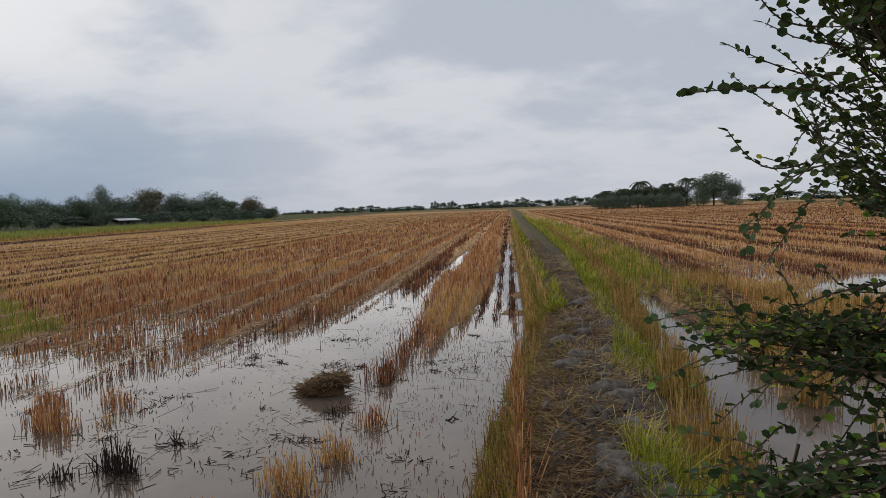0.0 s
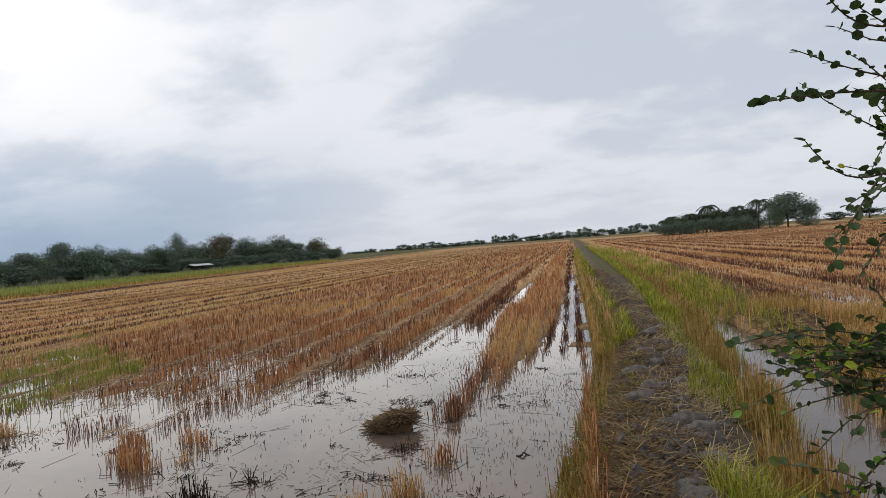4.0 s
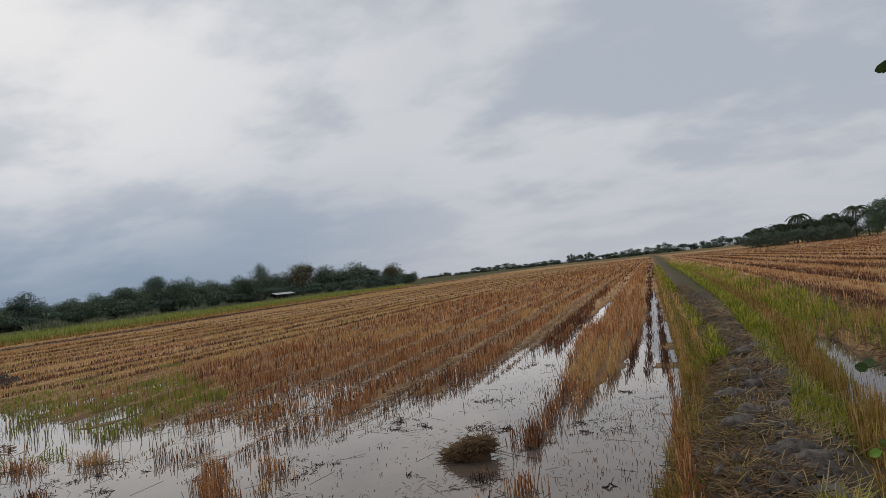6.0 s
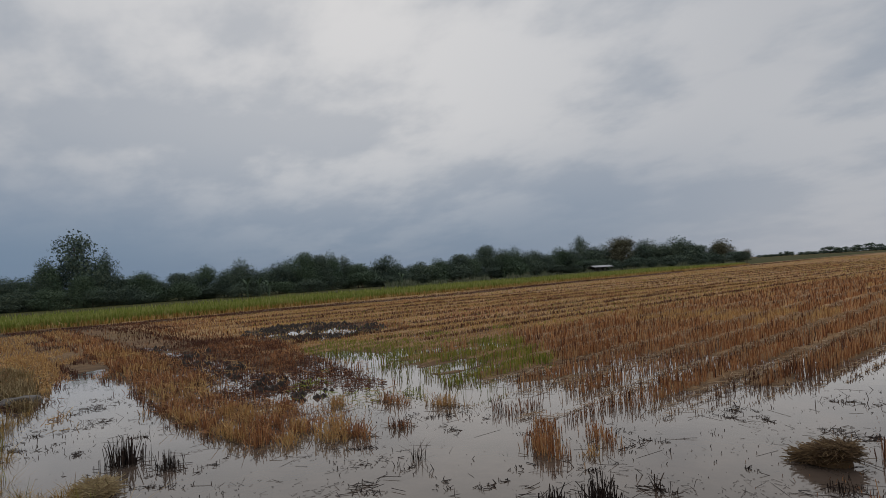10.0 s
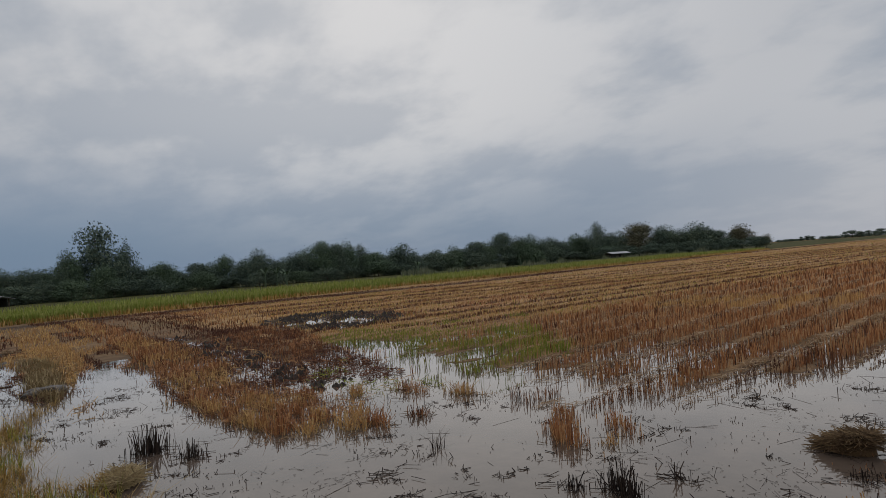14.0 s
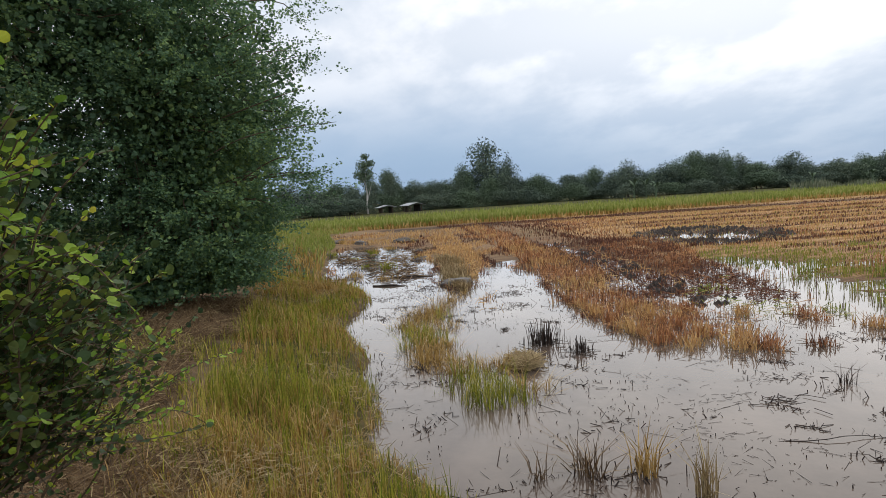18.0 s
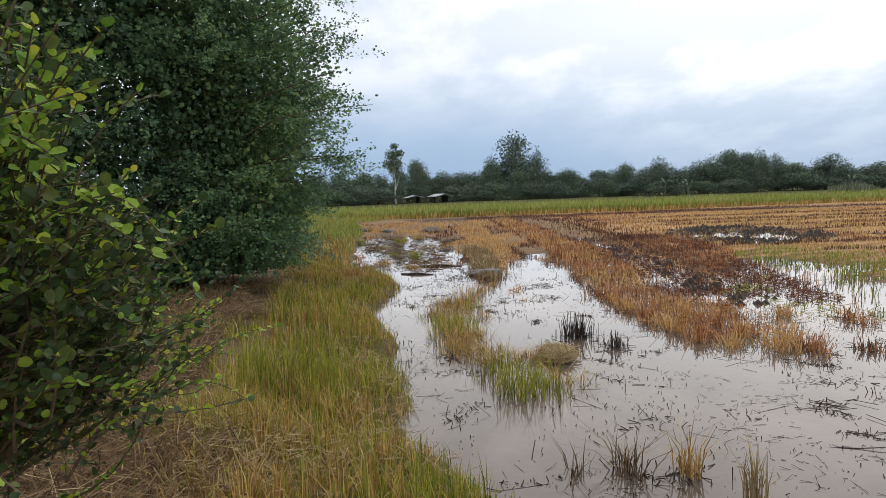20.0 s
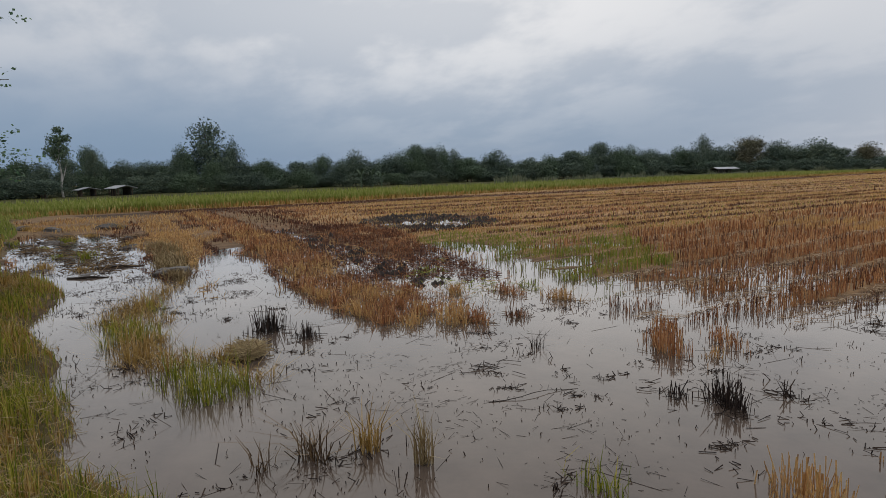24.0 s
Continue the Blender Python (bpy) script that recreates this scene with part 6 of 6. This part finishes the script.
def shrub(name, base, label, tips, heart, size, rng, bright=0.12, single=(), spacing=0.022, twig_len=0.55, category="shrub", outline=(OVAL_OUTLINE, OVAL_FACES), fresh=None):
    """A shrub of arching stems: tips are where its sprays end, heart is the middle from which they come."""
    t = thing(name, base)
    b = np.array(base)
    ps, ws = [], []
    for i in range(5):
        top = heart + rng.normal(0, 0.25, 3) + (0, 0, 0.5)
        V, F = tube(twig_line(b + rng.normal(0, 0.12, 3) * (1, 1, 0), top, rng, 0.0, 9), 0.022, 0.009, 6)
        part("stem", mesh_of("stem", V - b, F), TWIG, t)
    wood = []
    for tip, droop in tips:
        v = heart - tip
        v = v / np.linalg.norm(v)
        root = tip + v * twig_len * rng.uniform(0.8, 1.3) + rng.normal(0, 0.08, 3) + (0, 0, -0.06)
        line = twig_line(root, tip, rng, droop)
        wood.append(tube(line, 0.0045, 0.0015, 3))
        p, w = leaf_places(line, rng, spacing, 0.15)
        ps.append(p), ws.append(w)
        for k in range(3):
            s = rng.uniform(0.25, 0.8)
            o = root + (tip - root) * s
            e = o + (tip - root) * 0.30 + rng.normal(0, 0.07, 3)
            l2 = twig_line(o, e, rng, 0, 4)
            wood.append(tube(l2, 0.0028, 0.0012, 3))
            p, w = leaf_places(l2, rng, spacing * 1.1, 0.1)
            ps.append(p), ws.append(w)
    tagged(part("twig_web", mesh_of("twig_web", *[q if i else q - b for i, q in enumerate(join(*wood))]), TWIG, t), kind="stuff")
    p, w = np.concatenate(ps) - b, np.concatenate(ws)
    sz = size * rng.uniform(0.55, 1.25, len(p))
    g = rng.uniform(0, 1, len(p)) < bright * (0.3 + 1.9 * ss((vnoise(p[:, 0] + p[:, 2], p[:, 1] - 0.6 * p[:, 2], 2.6, 8) - 0.42) / 0.25))
    tagged(part("foliage", mesh_of("foliage", *leaves(p[~g], w[~g], sz[~g], rng, *outline)), LEAF, t), kind="stuff")
    tagged(part("young_foliage", mesh_of("young_foliage", *leaves(p[g], w[g], sz[g] * 0.95, rng, *outline)), LEAF_BRIGHT, t, "bright young leaves"), kind="stuff")
    # long free sprays, leaf by leaf
    kinds = []
    for mat in (LEAF, fresh or LEAF):
        kinds.append(mesh_of("leaf", LEAF_OUTLINE, LEAF_FACES))
        kinds[-1].materials.append(mat)
    for root, tip, droop, s, gap in single:
        line = twig_line(np.array(root), np.array(tip), rng, droop, 9)
        stem = part("spray", mesh_of("spray", *[q if i else q - b for i, q in enumerate(tube(line, 0.0026, 0.0011, 5))]), TWIG, t)
        p, w = leaf_places(line, rng, gap, 0.02)
        for q, v in zip(p, w):
            v = v / np.linalg.norm(v)
            up = rng.normal(0, 0.45, 3) + (0, 0, 0.8)
            r = np.cross(v, up)
            r /= np.linalg.norm(r)
            u = np.cross(r, v)
            k = s * rng.uniform(0.7, 1.2)
            o = new("leaf", kinds[int(rng.uniform() < 0.7)])
            o.parent = stem
            o.matrix_basis = Matrix.Translation(q - b) @ Matrix(((r[0], v[0], u[0]), (r[1], v[1], u[1]), (r[2], v[2], u[2]))).to_4x4() @ Matrix.Scale(k, 4)
    return tagged(t, label, category)


EYE = np.array([0.0, 0.0, 1.7])


def east_shrub():
    rng = np.random.default_rng(71)
    el_row = [35, 20, 14, 10, 6, 2.5, -1, -4, -7, -10.5, -12.5, -15, -19, -22, -25, -36]
    az_row = [-24, -27, -29, -29.5, -28.5, -28, -33, -35, -34.5, -31, -32, -33.5, -34, -33, -32, -31.5]
    tips = []
    while len(tips) < 1300:
        el, az = rng.uniform(-34, 38), -rng.uniform(24, 62)
        edge = float(np.interp(-el, [-q for q in el_row], az_row)) - rng.exponential(1.4) - 0.2
        if az > edge:
            continue
        r = 1.45 + 1.1 * rng.uniform(0, 1) ** 1.4
        tips.append((EYE + direction(az, el) * r, rng.uniform(-0.03, 0.05)))

    for i in range(26):
        tips.append((EYE + direction(-20.0 - 13 * rng.uniform(0, 1) ** 0.8, rng.uniform(-11.2, -9.4)) * rng.uniform(1.45, 1.7), rng.uniform(-0.02, 0.03)))
        tips.append((EYE + direction(-23.0 - 11 * rng.uniform(0, 1) ** 0.7, rng.uniform(-26, -22)) * rng.uniform(1.4, 1.65), rng.uniform(-0.02, 0.03)))
    for i in range(300):
        el, az = rng.uniform(-36, 36), -rng.uniform(32, 66)
        edge = float(np.interp(-el, [-q for q in el_row], az_row)) - 2.5
        if az < edge:
            tips.append((EYE + direction(az, el) * rng.uniform(2.2, 3.1), 0.0))

    def at(az, el, r):
        return EYE + direction(az, el) * r
    single = [(at(-31, 9.0, 1.45), at(-21.4, 9.9, 1.3), -0.01, 0.026, 0.014),
              (at(-32, 10.0, 1.6), at(-24.3, 13.2, 1.5), -0.02, 0.021, 0.016),
              (at(-30, 3.5, 1.6), at(-24.3, 6.4, 1.5), -0.01, 0.024, 0.018),
              (at(-31, 13.5, 1.6), at(-26.0, 17.5, 1.55), -0.02, 0.026, 0.018),
              (at(-29, 3.2, 1.5), at(-25.6, -3.2, 1.45), 0.0, 0.023, 0.013),
              (at(-32, 5.0, 1.6), at(-25.8, -1.2, 1.5), 0.0, 0.022, 0.013),
              (at(-31, 2.0, 1.55), at(-27.2, -4.2, 1.45), 0.01, 0.022, 0.013),
              (at(-33, 3.0, 1.6), at(-26.8, 1.2, 1.5), 0.02, 0.022, 0.013),
              (at(-33, -10.5, 1.7), at(-18.3, -9.4, 1.55), 0.02, 0.027, 0.016),
              (at(-33, -12.0, 1.8), at(-20.5, -11.8, 1.6), 0.02, 0.027, 0.016),
              (at(-33, -21.5, 1.6), at(-19.5, -23.5, 1.5), 0.02, 0.026, 0.018),
              (at(-34, -16.0, 1.6), at(-23.5, -17.5, 1.5), 0.03, 0.026, 0.02),
              (at(-36, -22.0, 1.5), at(-25.0, -24.5, 1.4), 0.03, 0.026, 0.02)]
    shrub("shrub", (1.75, 1.25, 0.05), "dense dark green shrub with small oval leaves", tips, np.array([1.75, 1.45, 1.5]), 0.0225, rng, 0.08, single, 0.0165, 0.40)


def west_shrub():
    rng = np.random.default_rng(72)
    el_row = [16, 10.7, 7, 4.4, 2.6, -1.7, -7, -11.5, -14.7, -15.2, -18, -22]
    az_row = [109.5, 107.5, 108, 106.5, 103, 99.8, 99.4, 96.4, 98, 106, 111, 108]
    tips = []
    o = np.array([-0.28, -0.2, 1.67])
    while len(tips) < 640:
        el, az = rng.uniform(-19, 17), rng.uniform(94, 128)
        edge = float(np.interp(-el, [-q for q in el_row], az_row)) + rng.exponential(1.6) - 0.4
        if az < edge:
            continue
        # the upper sprays lean out close to the path, the lower ones lie farther back
        r = 1.0 + 1.0 * rng.uniform() if el > -8.5 else rng.uniform(1.5, 2.6)
        tips.append((o + direction(az, el) * r, rng.uniform(-0.03, 0.06)))
    single = [(o + direction(108, -3) * 1.15, o + direction(102.3, 8.6) * 1.05, 0.02, 0.017, 0.017),
              (o + direction(111, 2) * 1.1, o + direction(107.5, 10.5) * 1.0, 0.0, 0.021, 0.012),
              (o + direction(107, 1) * 1.1, o + direction(98.9, -8.0) * 1.05, 0.07, 0.022, 0.012),
              (o + direction(109, -1) * 1.15, o + direction(102.0, -4.5) * 1.05, 0.06, 0.022, 0.013),
              (o + direction(112, -4) * 1.1, o + direction(104.5, 0.5) * 1.0, 0.03, 0.022, 0.013),
              (o + direction(113, 5) * 1.1, o + direction(108.0, 3.0) * 1.0, 0.04, 0.022, 0.012),
              (o + direction(112, -15.5) * 1.2, o + direction(104.5, -15.3) * 1.1, 0.03, 0.024, 0.012),
              (o + direction(108, -19.0) * 1.8, o + direction(95.5, -17.2) * 1.9, 0.02, 0.022, 0.026)]
    shrub("bramble", (-2.3, -2.0, 0.2), "scrambling shrub with round green and yellow leaves", tips, np.array([-2.0, -1.5, 0.9]), 0.019, rng, 0.5, single, 0.0135, 0.42, outline=(LEAF_OUTLINE * (1.15, 1, 1), LEAF_FACES), fresh=LEAF_BRIGHT)


east_shrub()
west_shrub()


# ---- the big hedge tree on the bank, and those behind it ----


def hedge_tree(place, lobes, sprays, label, seed, leaf=0.05, free=()):
    rng = np.random.default_rng(seed)
    z0 = float(ground_z(np.array([place[0]]), np.array([place[1]]))[0])
    t = thing("hedge_tree", (*place, z0))
    b = np.array([*place, z0])
    ps, ws, fs = [], [], []
    for i in range(6):
        lo = np.array(lobes[i % len(lobes)][:3])
        V, F = tube(twig_line(b + rng.normal(0, 0.25, 3) * (1, 1, 0), lo, rng, 0, 9), 0.09, 0.03, 7)
        part("trunk", mesh_of("trunk", V - b, F), BARK, t)
    wood = []
    # the leaves sit in flat pads at the ends of the boughs, with dark gaps between them
    vol = np.array([l[3] * l[4] for l in lobes])
    pads = sprays // 22
    for k in rng.choice(len(lobes), pads, p=vol / vol.sum()):
        cx, cy, cz, r, rz = lobes[k]
        v = rng.normal(0, 1, 3)
        v /= np.linalg.norm(v)
        mid = np.array([cx, cy, cz]) + v * (r, r, rz) * (rng.uniform(0.66, 0.98) if rng.uniform() < 0.7 else rng.uniform(0.35, 0.7))
        inner = np.array([cx, cy, cz]) + v * (r, r, rz) * 0.35
        wood.append(tube(twig_line(inner, mid, rng, 0.0, 5), 0.014, 0.005, 4))
        size = rng.uniform(0.7, 1.35)
        for j in range(22):
            o = rng.normal(0, 1, 3) * (0.26, 0.26, 0.09) * size
            o[2] -= 0.35 * (o[0] ** 2 + o[1] ** 2) / size
            tip = mid + o + v * (0.12, 0.12, 0.0)
            tip[2] = max(tip[2], z0 + 0.25)
            root = tip - o * 0.5 - v * 0.18 - np.array([0, 0, 0.05])
            line = twig_line(root, tip, rng, 0.0, 4)
            p, w = leaf_places(line, rng, leaf * 0.34, 0.0)
            p = p + rng.normal(0, 0.03, p.shape)
            ps.append(p), ws.append(w + rng.normal(0, 0.35, w.shape)), fs.append(np.tile(v * 0.5 + (0, 0, 0.4), (len(p), 1)))
    # the shaded heart of the crown
    n = sprays * 4
    k = rng.choice(len(lobes), n, p=vol / vol.sum())
    q = np.array(lobes)[k]
    v = rng.normal(0, 1, (n, 3))
    v /= np.linalg.norm(v, axis=1, keepdims=True)
    p = q[:, :3] + v * np.c_[q[:, 3], q[:, 3], q[:, 4]] * (0.80 * rng.uniform(0, 1, n) ** 0.45)[:, None]
    p[:, 2] = np.maximum(p[:, 2], z0 + 0.3)
    heart = leaves(p - b, rng.normal(0, 1, (n, 3)), leaf * rng.uniform(1.3, 2.1, n), rng, SPEAR_OUTLINE * (1.3, 1, 1), SPEAR_FACES, 0.5)
    tagged(part("inner_foliage", mesh_of("inner_foliage", *heart), TREE_LEAF, t), kind="stuff")
    for root, tip in free:
        line = twig_line(np.array(root), np.array(tip), rng, 0.03, 9)
        wood.append(tube(line, 0.012, 0.003, 5))
        for j in range(10):
            s = rng.uniform(0.15, 1.0)
            o = np.array([np.interp(s, np.linspace(0, 1, 9), line[:, c]) for c in range(3)])
            e = o + (np.array(tip) - root) * 0.16 + rng.normal(0, 0.09, 3)
            l2 = twig_line(o, e, rng, 0, 4)
            p, w = leaf_places(l2, rng, 0.03, 0.0)
            ps.append(p + rng.normal(0, 0.015, p.shape)), ws.append(w), fs.append(p * 0)
    tagged(part("branch_web", mesh_of("branch_web", *[q if i else q - b for i, q in enumerate(join(*wood))]), TWIG, t), kind="stuff")
    p, w = np.concatenate(ps) - b, np.concatenate(ws)
    part("crown", mesh_of("crown", *leaves(p, w, leaf * rng.uniform(0.6, 1.3, len(p)), rng, SPEAR_OUTLINE * (1.15, 1, 1), SPEAR_FACES, 0.5, np.concatenate(fs))), TREE_LEAF, t)
    return tagged(t, label, "tree")


hedge_tree((-10.6, -2.1), [(-10.2, -1.25, 2.1, 1.75, 1.6), (-9.9, -2.1, 3.4, 2.2, 1.9), (-10.3, -0.9, 3.5, 1.65, 1.5), (-10.2, -1.35, 4.8, 1.9, 1.7), (-9.0, -4.0, 2.4, 2.2, 2.3), (-8.6, -4.8, 4.8, 2.4, 2.2), (-10.4, -0.95, 1.5, 1.15, 1.0), (-10.3, -1.15, 0.85, 1.15, 0.75), (-9.5, -2.0, 0.8, 1.1, 0.7), (-8.9, -3.4, 1.7, 1.4, 1.2), (-9.6, -3.4, 6.0, 2.4, 1.8), (-8.8, -3.2, 4.3, 1.8, 1.7)],
           16000, "large dense dark green hedge tree on the bank", 5, 0.044,
           [((-9.3, -0.9, 2.5), (-8.0, 0.72, 2.75)), ((-9.3, -0.7, 3.0), (-8.3, 0.32, 3.2)), ((-9.4, -0.7, 3.5), (-8.4, 0.2, 3.7)), ((-9.6, -0.6, 2.1), (-8.5, 0.28, 2.25)), ((-9.5, -0.9, 4.0), (-8.5, 0.05, 4.2))])
hedge_tree((-16.5, -2.0), [(-16.5, -1.9, 1.6, 1.6, 1.6), (-17.0, -2.2, 3.2, 1.8, 1.3), (-16.2, -1.4, 1.2, 1.1, 1.1)], 1100, "green bushy tree farther along the bank", 6, 0.12)
hedge_tree((-27.0, -2.0), [(-27.0, -2.0, 2.2, 2.2, 2.0), (-27.0, -1.4, 4.2, 2.0, 1.7), (-28.0, -3.2, 3.4, 2.2, 2.4)], 900, "dark feathery tree farther along the bank", 7, 0.2)
